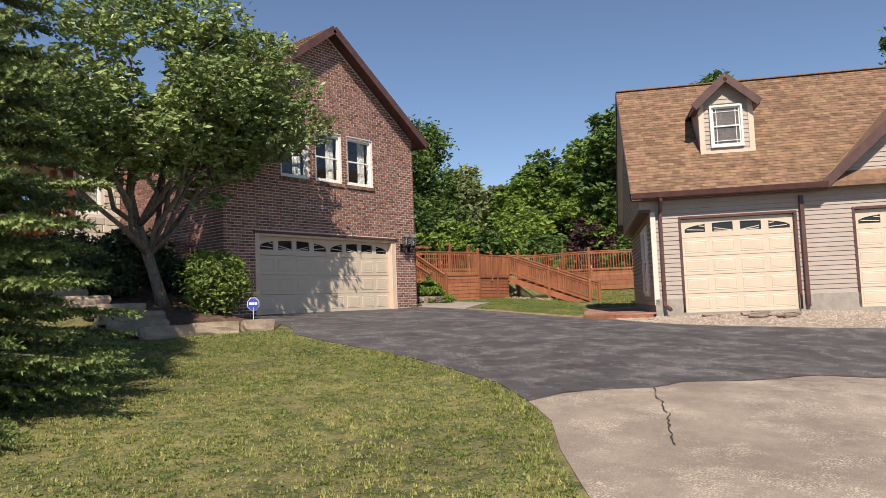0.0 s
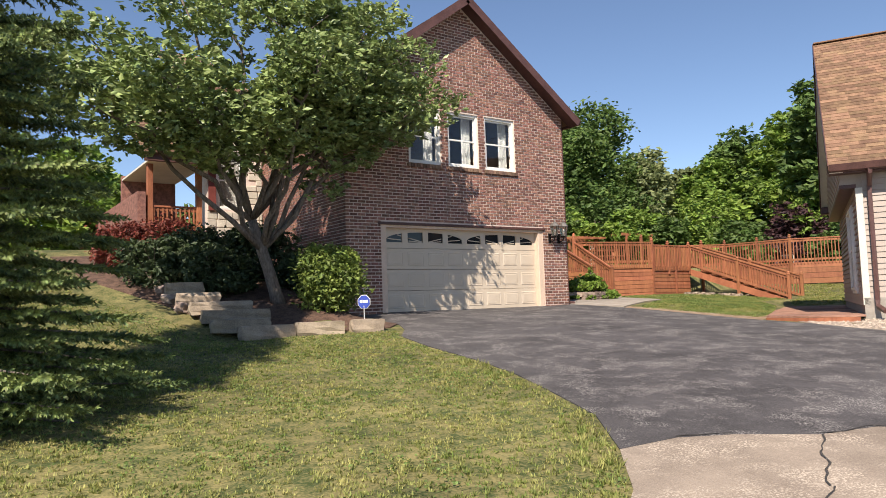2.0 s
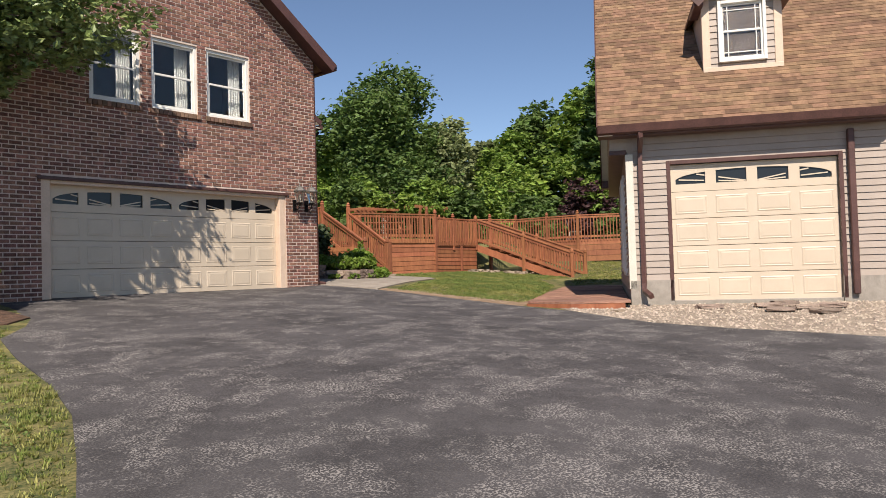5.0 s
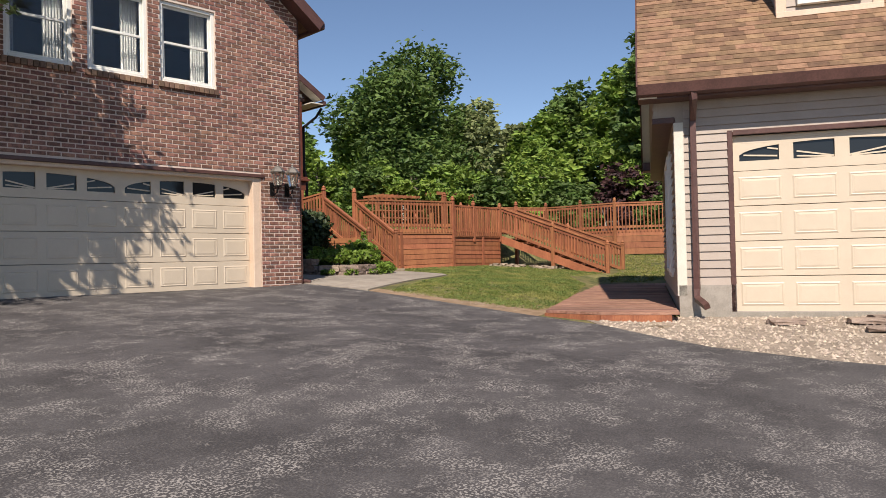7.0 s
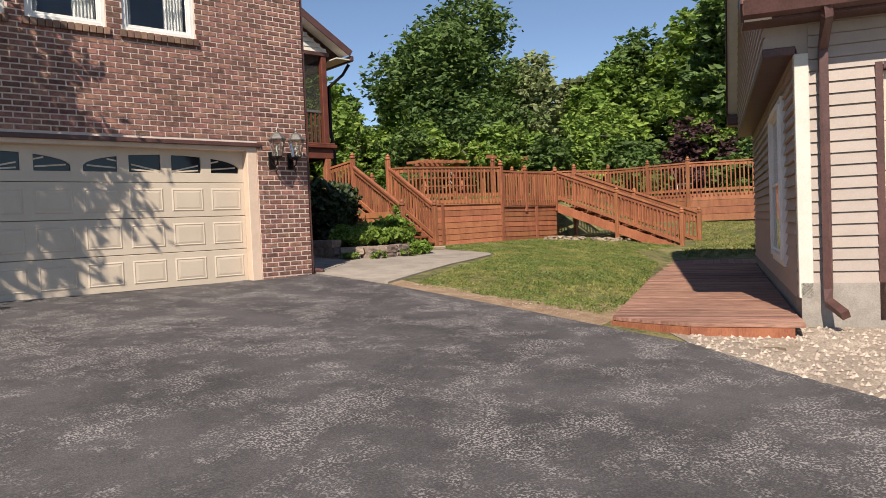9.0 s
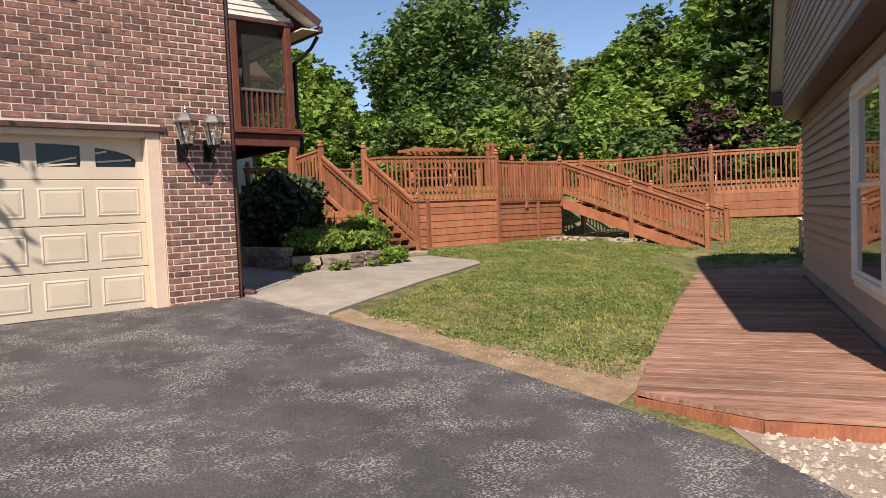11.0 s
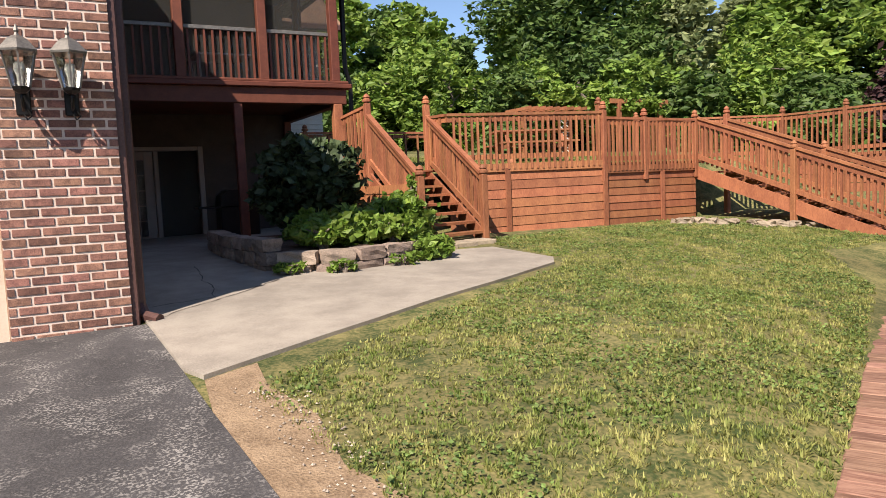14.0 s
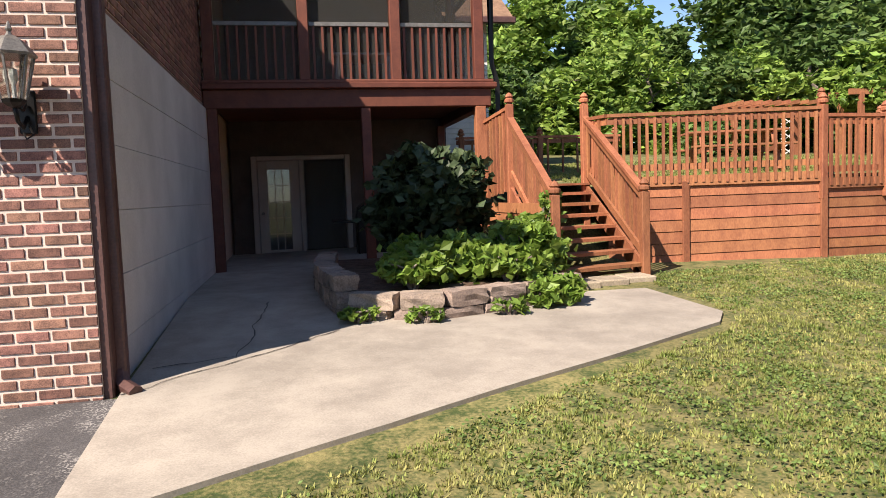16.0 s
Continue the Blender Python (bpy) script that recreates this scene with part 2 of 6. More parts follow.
class Build:
    """Collects boxes, prisms and tubes of one part."""

    def __init__(self):
        self.v, self.f = [], []

    def box(self, x0, x1, y0, y1, z0, z1, m=None):
        c = [(x0, y0, z0), (x1, y0, z0), (x1, y1, z0), (x0, y1, z0), (x0, y0, z1), (x1, y0, z1), (x1, y1, z1), (x0, y1, z1)]
        return self.add(c, BOX_FACES, m)

    def add(self, verts, faces, m=None):
        k = len(self.v)
        self.v += [tuple(m @ Vector(p)) for p in verts] if m is not None else [tuple(p) for p in verts]
        self.f += [tuple(i + k for i in q) for q in faces]
        return self

    def bevel_box(self, x0, x1, y0, y1, z0, z1, b=0.01, m=None):
        bm = bmesh.new()
        bmesh.ops.create_cube(bm, size=1)
        for v in bm.verts:
            v.co = Vector(((x0 + x1) / 2 + v.co.x * (x1 - x0), (y0 + y1) / 2 + v.co.y * (y1 - y0), (z0 + z1) / 2 + v.co.z * (z1 - z0)))
        bmesh.ops.bevel(bm, geom=bm.edges[:], offset=b, segments=1, affect="EDGES", profile=0.5)
        bm.verts.index_update()
        self.add([v.co.copy() for v in bm.verts], [[v.index for v in f.verts] for f in bm.faces], m)
        bm.free()
        return self

    def prism(self, outline, y0, y1, m=None):
        """An outline in x and z, drawn out from y0 to y1."""
        n = len(outline)
        vs = [(x, y0, z) for x, z in outline] + [(x, y1, z) for x, z in outline]
        fs = [tuple(range(n)), tuple(range(2 * n - 1, n - 1, -1))] + [(i, i + n, (i + 1) % n + n, (i + 1) % n) for i in range(n)]
        return self.add(vs, fs, m)

    def beam(self, a, b, w, h):
        """A board from a to b, w wide, h high."""
        a, b = Vector(a), Vector(b)
        d = (b - a).normalized()
        s = d.cross(Vector((0, 0, 1)))
        s = s.normalized() if s.length > 1e-4 else Vector((1, 0, 0))
        u = s.cross(d).normalized()
        s, u = s * w / 2, u * h / 2
        c = [a - s - u, a + s - u, a + s + u, a - s + u, b - s - u, b + s - u, b + s + u, b - s + u]
        return self.add(c, [(0, 1, 2, 3), (7, 6, 5, 4), (0, 4, 5, 1), (1, 5, 6, 2), (2, 6, 7, 3), (3, 7, 4, 0)])

    def tube(self, pts, radii, sides=8):
        k = len(self.v)
        for i, p in enumerate(pts):
            p = Vector(p)
            d = (Vector(pts[min(i + 1, len(pts) - 1)]) - Vector(pts[max(i - 1, 0)])).normalized()
            s = d.cross(Vector((0.3, 0.2, 1))).normalized()
            u = s.cross(d)
            for j in range(sides):
                a = 2 * math.pi * j / sides
                self.v.append(tuple(p + (s * math.cos(a) + u * math.sin(a)) * radii[i]))
        for i in range(len(pts) - 1):
            for j in range(sides):
                j2 = (j + 1) % sides
                self.f.append((k + i * sides + j, k + i * sides + j2, k + (i + 1) * sides + j2, k + (i + 1) * sides + j))
        self.f.append(tuple(k + j for j in range(sides))[::-1])
        self.f.append(tuple(k + (len(pts) - 1) * sides + j for j in range(sides)))
        return self

    def lathe(self, profile, sides, m=None):
        vs, fs = [], []
        for r, z in profile:
            for j in range(sides):
                a = 2 * math.pi * (j + 0.5) / sides
                vs.append((r * math.cos(a), r * math.sin(a), z))
        for i in range(len(profile) - 1):
            for j in range(sides):
                j2 = (j + 1) % sides
                fs.append((i * sides + j, i * sides + j2, (i + 1) * sides + j2, (i + 1) * sides + j))
        fs.append(tuple(range(sides))[::-1])
        fs.append(tuple((len(profile) - 1) * sides + j for j in range(sides)))
        return self.add(vs, fs, m)

    def mesh(self, name, mat, smooth=False):
        return mesh_of(name, self.v, self.f, mat, smooth)


def thing(name, label, category, m=None, group="", kind=""):
    ob = tagged(new(name), label, category, group, kind)
    if m is not None:
        ob.matrix_world = m
    return ob


def part(name, b, mat, parent, label="", smooth=False):
    ob = new(name, b.mesh(name, mat, smooth) if isinstance(b, Build) else b)
    ob.parent = parent
    return tagged(ob, label)


def solid(name, b, mat, label="", category="", kind="structure", m=None, smooth=False):
    ob = new(name, b.mesh(name, mat, smooth) if isinstance(b, Build) else b)
    if m is not None:
        ob.matrix_world = m
    return tagged(ob, label, category, "", kind)


# ---- ground ----
KNOTS = [(0, 0, 0), (-6, -0.3, -0.02), (-6.1, -2.2, -0.15), (-7.7, -5.8, -0.56), (-8.4, -8.7, -0.83), (-6, -8.4, -0.66), (-3, -7.4, -0.53),
         (-4.1, -5.2, -0.36), (0.4, -4.4, -0.38), (0.5, -7, -0.54), (1.0, -7.9, -0.42), (1.9, -9.4, -0.37), (3.0, -11.4, -0.37), (0.2, -2, -0.02), (4.6, 0.6, 0.08), (5, 2.5, 0.1), (2.6, -3, -0.06),
         (8.2, 3.8, 0.22), (10.6, 3.9, 0.2), (11.5, 0.4, -0.22), (7.5, -1.5, -0.24), (15.5, 2.5, 0.55), (13.5, -0.5, 0.1), (17.5, -0.6, 0.5)]


def ground(x, y):
    base = 0.075 * max(min(y, 3), -60) + 0.02 * max(min(x, 4), -60)
    sw, sr = 0.25, 0.0
    for kx, ky, kz in KNOTS:
        w = math.exp(-((x - kx) ** 2 + (y - ky) ** 2) / 6.0)
        sw += w
        sr += w * (kz - 0.075 * min(ky, 3) - 0.02 * min(kx, 4))
    z = base + sr / sw
    # the bank beside the house climbs behind the kerb, and the back yard climbs behind the deck
    if x < -6.7 and y > -1.9:
        rise = 0.22 * min(max(y + 1.9, 0), 8.0) + 0.1
        z += rise * min((-6.7 - x) / 0.8, 1.0)
    past = (x - 15.6) * 0.78 + (y - 2.5) * 0.63 if y < 2.5 else x - 15.5
    if x > 4.5 and (y > 4.4 or past > 0):
        far = min(max(y - 4.4, 0) / 1.2 + max(past, 0) / 2.5, 1.0)
        z = z * (1 - far) + far * (1.25 + 0.012 * min(math.hypot(x, y), 90) + 0.08 * min(max(y - 6.5, 0), 14))
    # the soil lies lower under the boardwalk
    bx, by = (x - 1.477) * 0.48 - (y + 6.949) * 0.878, (x - 1.477) * 0.878 + (y + 6.949) * 0.48
    if -4 < bx < 0.5 and -0.9 < by < 10.6:
        z = min(z, -0.37 + 0.008 * max(by, 0) + 0.3 * max(-1.75 - bx, 0))
    return z


def axis(lo, hi, step):
    near = list(np.arange(lo, hi + 1e-6, step))
    left, right, d = [], [], step
    a, b = lo, hi
    while b < 900:
        d *= 1.35
        a, b = a - d, b + d
        left.insert(0, a)
        right.append(b)
    return left + near + right


gx, gy = axis(-20, 22, 0.4), axis(-20, 14, 0.4)
gv = [(x, y, ground(x, y)) for y in gy for x in gx]
nx = len(gx)
gf = [(j * nx + i, j * nx + i + 1, (j + 1) * nx + i + 1, (j + 1) * nx + i) for j in range(len(gy) - 1) for i in range(nx - 1)]
lawn = solid("ground", mesh_of("ground", gv, gf, SOIL, True), None, "mown lawn ground, green with dry straw patches", "ground")


def sheet(name, outline, lift, mat, label, step=0.5, skirt=0.12, category="paving"):
    """A slab that follows the ground inside an outline."""
    bm = bmesh.new()
    bm.faces.new([bm.verts.new((x, y, 0)) for x, y in outline])
    bmesh.ops.triangulate(bm, faces=bm.faces[:])
    xs, ys = [p[0] for p in outline], [p[1] for p in outline]
    for k, (lo, hi) in enumerate(((min(xs), max(xs)), (min(ys), max(ys)))):
        c = lo + step
        while c < hi:
            co, no = [0, 0, 0], [0, 0, 0]
            co[k], no[k] = c, 1
            bmesh.ops.bisect_plane(bm, geom=bm.verts[:] + bm.edges[:] + bm.faces[:], plane_co=co, plane_no=no)
            c += step
    bmesh.ops.recalc_face_normals(bm, faces=bm.faces[:])
    if bm.faces and sum(f.normal.z for f in bm.faces) < 0:
        bmesh.ops.reverse_faces(bm, faces=bm.faces[:])
    for v in bm.verts:
        v.co.z = ground(v.co.x, v.co.y) + lift
    edge = [e for e in bm.edges if e.is_boundary]
    got = bmesh.ops.extrude_edge_only(bm, edges=edge)
    for v in got["geom"]:
        if isinstance(v, bmesh.types.BMVert):
            v.co.z -= skirt + lift
    me = bpy.data.meshes.new(name)
    bm.to_mesh(me)
    bm.free()
    me.materials.append(mat)
    return solid(name, me, None, label, category)


def inside(x, y, outline):
    hit, j = False, len(outline) - 1
    for i in range(len(outline)):
        (xi, yi), (xj, yj) = outline[i], outline[j]
        if (yi > y) != (yj > y) and x < (xj - xi) * (y - yi) / (yj - yi) + xi:
            hit = not hit
        j = i
    return hit


SEAM = [(-9.62, -10.28), (-9.0, -10.33), (-8.55, -10.55), (-8.0, -10.97), (-7.4, -11.13), (-6.7, -11.75), (-5.7, -12.25), (-5.0, -13.4), (-4.2, -14.6), (-2.2, -18), (1.5, -24)]
DRIVE_EAST = [(0.1, -0.03), (0.15, -1.45), (0.18, -2.3), (0.25, -3.5), (0.3, -4.5), (0.25, -5.4), (0.13, -6.5), (-0.3, -7.5), (-0.55, -8.3), (-0.55, -9.4), (-0.3, -11.2), (1.8, -15.6)]
DRIVE_WEST = [(-9.62, -10.28), (-8.95, -9.4), (-8.55, -8.4), (-8.15, -7.3), (-7.9, -6.2), (-7.72, -4.8), (-7.5, -3.6), (-7.0, -2.9), (-6.7, -2.2), (-6.66, 0.0)]
DRIVE = DRIVE_WEST + [(-5.85, 0.0), (-5.8, 0.22), (-0.82, 0.22), (-0.8, 0.0)] + DRIVE_EAST + [(7.5, -23)] + SEAM[:0:-1]
OLD = SEAM + [(-4, -44), (-38, -44), (-24, -26), (-16.2, -17.2), (-13.4, -13.8), (-12.0, -12.3), (-11.1, -11.55), (-10.25, -10.95)]
PAD = [(0.1, -0.03), (0.15, -1.45), (0.24, -1.7), (1.7, -1.0), (3.3, -0.1), (4.75, 0.75), (5.0, 1.1), (4.85, 2.3), (4.1, 2.3), (3.9, 9.0), (0.0, 9.0)]
GRAV = [(0.5, -6.0), (0.13, -6.5), (-0.3, -7.5), (-0.55, -8.3), (-0.55, -9.4), (-0.3, -11.2), (1.8, -15.6), (6.2, -15.6), (1.45, -7.1)]
sheet("driveway", DRIVE, 0.012, ASPHALT, "weathered dark asphalt driveway with pale worn patches", 0.6)
sheet("old_driveway", OLD, 0.008, OLD_PAVE, "old cracked light brown pavement", 1.0)
sheet("patio", PAD, 0.03, CONCRETE, "pale concrete patio and walk slab", 0.6)
sheet("gravel_bed", GRAV, 0.01, OLD_PAVE, "pale crushed gravel strip before the garage", 0.5)


# ---- walls with openings ----
def wall_cells(b, x0, x1, z0, top, holes, y0, y1):
    """Fills a wall from x0 to x1 and z0 to top(x), leaving out the holes (x0, x1, z0, z1)."""
    xs = sorted({x0, x1, *[h[0] for h in holes], *[h[1] for h in holes], *[x for x in (-3.35,) if x0 < x < x1]})
    for a, c in zip(xs, xs[1:]):
        mid, z = (a + c) / 2, z0
        for h in sorted([h for h in holes if h[0] < mid < h[1]], key=lambda q: q[2]):
            if h[2] > z + 1e-4 and z < top(mid):
                b.prism([(a, z), (c, z), (c, h[2]), (a, h[2])], y0, y1)
            z = h[3]
        if z < max(top(a), top(c)) - 1e-4:
            b.prism([(a, z), (c, z), (c, top(c)), (a, top(a))], y0, y1)


# the brick garage wing
EAVE_Z, APEX, WEST = 5.18, (-3.35, 7.78), -6.66
SLOPE = (APEX[1] - EAVE_Z) / 3.45


def wing_top(x):
    return APEX[1] - 0.12 - abs(x - APEX[0]) * SLOPE


HOLES = [(-5.79, -0.84, -0.3, 2.06), (-4.98, -4.05, 3.52, 4.88), (-3.84, -2.89, 3.52, 4.88), (-2.69, -1.7, 3.52, 4.88)]
b = Build()
wall_cells(b, WEST, 0.0, -0.3, wing_top, HOLES, 0.0, 0.25)
wing_wall = solid("wall_south", b, MORTAR, "brick wall of the garage wing, pinkish mortar joints", "wall")

BW, BH, GAP = 0.203, 0.0735, 0.019


def in_wing(xa, xb, za, zb):
    if zb > wing_top((xa + xb) / 2) - 0.03:
        return False
    return not any(xb > h[0] + 0.001 and xa < h[1] - 0.001 and zb > h[2] and za < h[3] for h in HOLES)


rest, loose = Build(), []
row = 0
z = 0.0
while z < 7.7:
    x = WEST + (0 if row % 2 else -BW / 2)
    while x < 0:
        xa, xb = max(x, WEST), min(x + BW - GAP, 0.0)
        for h in HOLES:
            if z + BH - GAP > h[2] and z < h[3]:
                if xa < h[0] < xb:
                    xb = h[0]
                elif xa < h[1] < xb:
                    xa = h[1]
        if xb - xa > 0.02 and in_wing(xa, xb, z, z + BH - GAP):
            if xa > -0.84 and z < 4.2:
                loose.append((xa, xb, z))
            else:
                j = random.uniform(-0.002, 0.002)
                rest.box(xa, xb, -0.008 + j, 0.004, z, z + BH - GAP)
        x += BW
    z += BH
    row += 1
far_bricks = part("brick_courses", rest, BRICK_FAR, wing_wall)
tagged(far_bricks, kind="stuff")
half_bricks = {}
for xa, xb, z in loose:
    key = round(xb - xa, 3)
    if key not in half_bricks:
        half_bricks[key] = Build().bevel_box(0, xb - xa, -0.008, 0.004, 0, BH - GAP, 0.003).mesh("brick", BRICK)
    ob = part("brick", half_bricks[key], None, wing_wall)
    ob.location = (xa, random.uniform(-0.002, 0.002), z)

# east side of the wing: grey panel below, brick above
b = Build().box(-0.25, 0.0, 0.25, 11.0, -0.3, 5.2)
side_wall = solid("wall_east", b, MORTAR, "brick side wall of the garage wing in shade", "wall")
rest, row, z = Build(), 0, 2.56
while z < 5.1:
    y = 0.26 - (BW / 2 if row % 2 else 0)
    while y < 5.9:
        rest.box(-0.004, 0.012, max(y, 0.26), y + BW - GAP, z, z + BH - GAP)
        y += BW
    z += BH
    row += 1
tagged(part("brick_courses", rest, BRICK_FAR, side_wall), kind="stuff")
panel = thing("block_panel", "grey painted concrete wall with fine horizontal joints", "wall", kind="structure")
for i in range(6):
    part("panel_course", Build().bevel_box(0.0, 0.05 + 0.002 * (i % 2), 0.4, 5.75, -0.1 + i * 0.442, -0.1 + i * 0.442 + 0.439, 0.003), GREYWALL, panel)
b = Build().box(WEST, WEST + 0.25, 0.25, 11, -0.3, 5.2)
west_wall = solid("wall_west", b, MORTAR, "shaded brick side wall of the wing", "wall")
rest, row, z = Build(), 0, 0.0
while z < 5.1:
    y = 0.0 - (BW / 2 if row % 2 else 0)
    while y < 7.0:
        rest.box(WEST - 0.012, WEST + 0.004, max(y, 0.0), y + BW - GAP, z, z + BH - GAP)
        y += BW
    z += BH
    row += 1
tagged(part("brick_courses", rest, BRICK_FAR, west_wall), kind="stuff")
solid("wall_north", Build().box(WEST, 0, 10.75, 11, -0.3, 5.2), INTERIOR, "plain rear wall of the wing", "wall")
solid("garage_floor", Build().box(WEST + 0.25, -0.25, 0.25, 10.75, -0.3, 0.005), CONCRETE, "concrete garage floor", "floor")
solid("upper_floor", Build().box(WEST + 0.25, -0.25, 0.25, 10.75, 2.6, 2.8), INTERIOR, "upper storey floor", "floor")
solid("room_back", Build().box(WEST + 0.25, -0.25, 3.4, 3.5, 2.8, 5.3), INTERIOR, "plain room wall behind the windows", "wall")
solid("ceiling", Build().box(WEST + 0.25, -0.25, 0.25, 10.75, 5.15, 5.2), INTERIOR, "plain ceiling", "ceiling")


def slope_roof(name, ridge_x, ridge_z, edge_x, edge_z, y0, y1, mat, parent, thick=0.1):
    """One roof slope along y, from the ridge down to the edge."""
    d = 1 if edge_x > ridge_x else -1
    b = Build()
    b.prism([(ridge_x, ridge_z), (edge_x, edge_z), (edge_x, edge_z - thick), (ridge_x, ridge_z - thick)][::-d], y0, y1)
    return part(name, b, mat, parent)


def shingle_rows(b, a, along, down, length, slope_len, course=0.14, tab=0.3, keep=None, lift=0.004):
    """Staggered tabs on a slope: a is the upper start, along and down are unit vectors."""
    up = along.cross(down).normalized()
    if up.z < 0:
        up = -up
    n = int(slope_len / course)
    for r in range(n):
        s = -tab * random.random()
        d0 = r * course
        while s < length:
            w = tab * random.uniform(0.6, 1.35)
            s0, s1 = max(s, 0), min(s + w - 0.004, length)
            s += w
            if s1 - s0 < 0.02:
                continue
            mid = a + along * (s0 + s1) / 2 + down * (d0 + course / 2)
            if keep and not keep(mid):
                continue
            h = random.uniform(0.004, 0.009) + lift
            p = [a + along * s0 + down * d0, a + along * s1 + down * d0, a + along * s1 + down * (d0 + course + 0.01), a + along * s0 + down * (d0 + course + 0.01)]
            q = [p[0] + up * 0.002, p[1] + up * 0.002, p[2] + up * h, p[3] + up * h]
            b.add(q + [p[2], p[3]], [(0, 1, 2, 3), (3, 2, 4, 5)])
    return b


wing_roof = thing("roof", "brown shingle gable roof with dark brown rake boards", "roof", kind="structure")
slope_roof("roof_slope", APEX[0], APEX[1], 0.32, EAVE_Z - 0.1, -0.35, 11.2, SHINGLE, wing_roof)
slope_roof("roof_slope", APEX[0], APEX[1], -7.0, EAVE_Z - 0.1, -0.35, 11.2, SHINGLE, wing_roof)
for ex in (0.32, -7.0):
    part("rake_board", Build().beam((APEX[0], -0.37, APEX[1] - 0.1), (ex, -0.37, EAVE_Z - 0.2), 0.04, 0.2), BROWN, wing_roof)
    part("rake_soffit", Build().beam((APEX[0], -0.18, APEX[1] - 0.15), (ex, -0.18, EAVE_Z - 0.25), 0.34, 0.03), BROWN, wing_roof)
b = Build()
shingle_rows(b, Vector((APEX[0], -0.36, APEX[1])), Vector((0, 1, 0)), Vector((-3.65, 0, EAVE_Z - 0.1 - APEX[1])).normalized(), 7.0, 4.4)
tagged(part("shingles", b, SHINGLE, wing_roof), kind="stuff")
gutter = solid("gutter", Build().bevel_box(0.3, 0.42, -0.36, 5.9, EAVE_Z - 0.24, EAVE_Z - 0.1, 0.02), BROWN, "dark brown eave gutter", "gutter")


# ---- garage doors ----
def panel_door(width, height, cols, rows, fan_groups, m, label):
    """Sectional door with raised panels and a top row of fan lights, in local x and z, facing -y."""
    door = thing("garage_door", label, "garage door", m)
    sec = height / rows
    cw = width / cols
    for r in range(rows):
        z0 = r * sec
        b = Build()
        if r < rows - 1:
            b.bevel_box(0, width, 0, 0.05, z0 + 0.004, z0 + sec - 0.004, 0.004)
            part("door_section", b, CREAM, door)
            for c in range(cols):
                x0, x1 = c * cw + cw * 0.1, (c + 1) * cw - cw * 0.1
                za, zb = z0 + sec * 0.17, z0 + sec * 0.83
                rim = Build()
                rim.add([(x0, 0, za), (x1, 0, za), (x1, 0, zb), (x0, 0, zb),
                         (x0 + 0.02, -0.009, za + 0.02), (x1 - 0.02, -0.009, za + 0.02), (x1 - 0.02, -0.009, zb - 0.02), (x0 + 0.02, -0.009, zb - 0.02),
                         (x0 + 0.032, -0.004, za + 0.032), (x1 - 0.032, -0.004, za + 0.032), (x1 - 0.032, -0.004, zb - 0.032), (x0 + 0.032, -0.004, zb - 0.032),
                         (x0 + 0.07, -0.009, za + 0.06), (x1 - 0.07, -0.009, za + 0.06), (x1 - 0.07, -0.009, zb - 0.06), (x0 + 0.07, -0.009, zb - 0.06)],
                        [(k + i, k + (i + 1) % 4, k + 4 + (i + 1) % 4, k + 4 + i) for k in (0, 4, 8) for i in range(4)] + [(12, 13, 14, 15)])
                part("raised_panel", rim, CREAM, door)
        else:
            za, zb = z0 + sec * 0.28, z0 + sec * 0.78
            b.box(0, width, 0, 0.05, z0 + 0.004, za)
            b.box(0, width, 0, 0.05, zb, z0 + sec)
            edges = [0.0]
            for c in range(cols):
                edges += [c * cw + cw * 0.13, (c + 1) * cw - cw * 0.13]
            edges.append(width)
            for x0, x1 in zip(edges[::2], edges[1::2]):
                b.box(x0, x1, 0, 0.05, za, zb)
            per = cols // fan_groups
            bars = Build()
            for c in range(cols):
                x0, x1 = c * cw + cw * 0.13, (c + 1) * cw - cw * 0.13
                g = c // per
                gx0, gx1 = g * per * cw + cw * 0.1, (g + 1) * per * cw - cw * 0.1
                mid, half = (gx0 + gx1) / 2, (gx1 - gx0) / 2
                arch = []
                for i in range(9):
                    x = x0 + (x1 - x0) * i / 8
                    u = min(abs(x - mid) / half, 1)
                    arch.append((x, za + 0.03 + (zb - za - 0.03) * math.sqrt(max(1 - u * u, 0)) ** 0.8))
                for p, q in zip(arch, arch[1:]):
                    b.prism([(p[0], p[1]), (q[0], q[1]), (q[0], zb + 0.001), (p[0], zb + 0.001)], 0.001, 0.049)
                for a in (20, 45, 90, 135, 160):
                    ra, R = radians(a), half * 1.2
                    ex, ez = mid + math.cos(ra) * half, za + math.sin(ra) * (zb - za)
                    p0 = Vector((mid, 0.02, za))
                    p1 = Vector((ex, 0.02, ez))
                    lo, hi = 0.0, 1.0
                    pts = [p0 + (p1 - p0) * (k / 20) for k in range(21)]
                    ins = [p for p in pts if x0 <= p.x <= x1]
                    if len(ins) > 1:
                        bars.beam(ins[0], ins[-1], 0.012, 0.02)
            part("top_section", b, CREAM, door)
            part("fan_light_bars", bars, CREAM, door)
            part("fan_light_pane", Build().box(0.05, width - 0.05, 0.03, 0.036, za, zb), DARK_PANE, door)
    return door


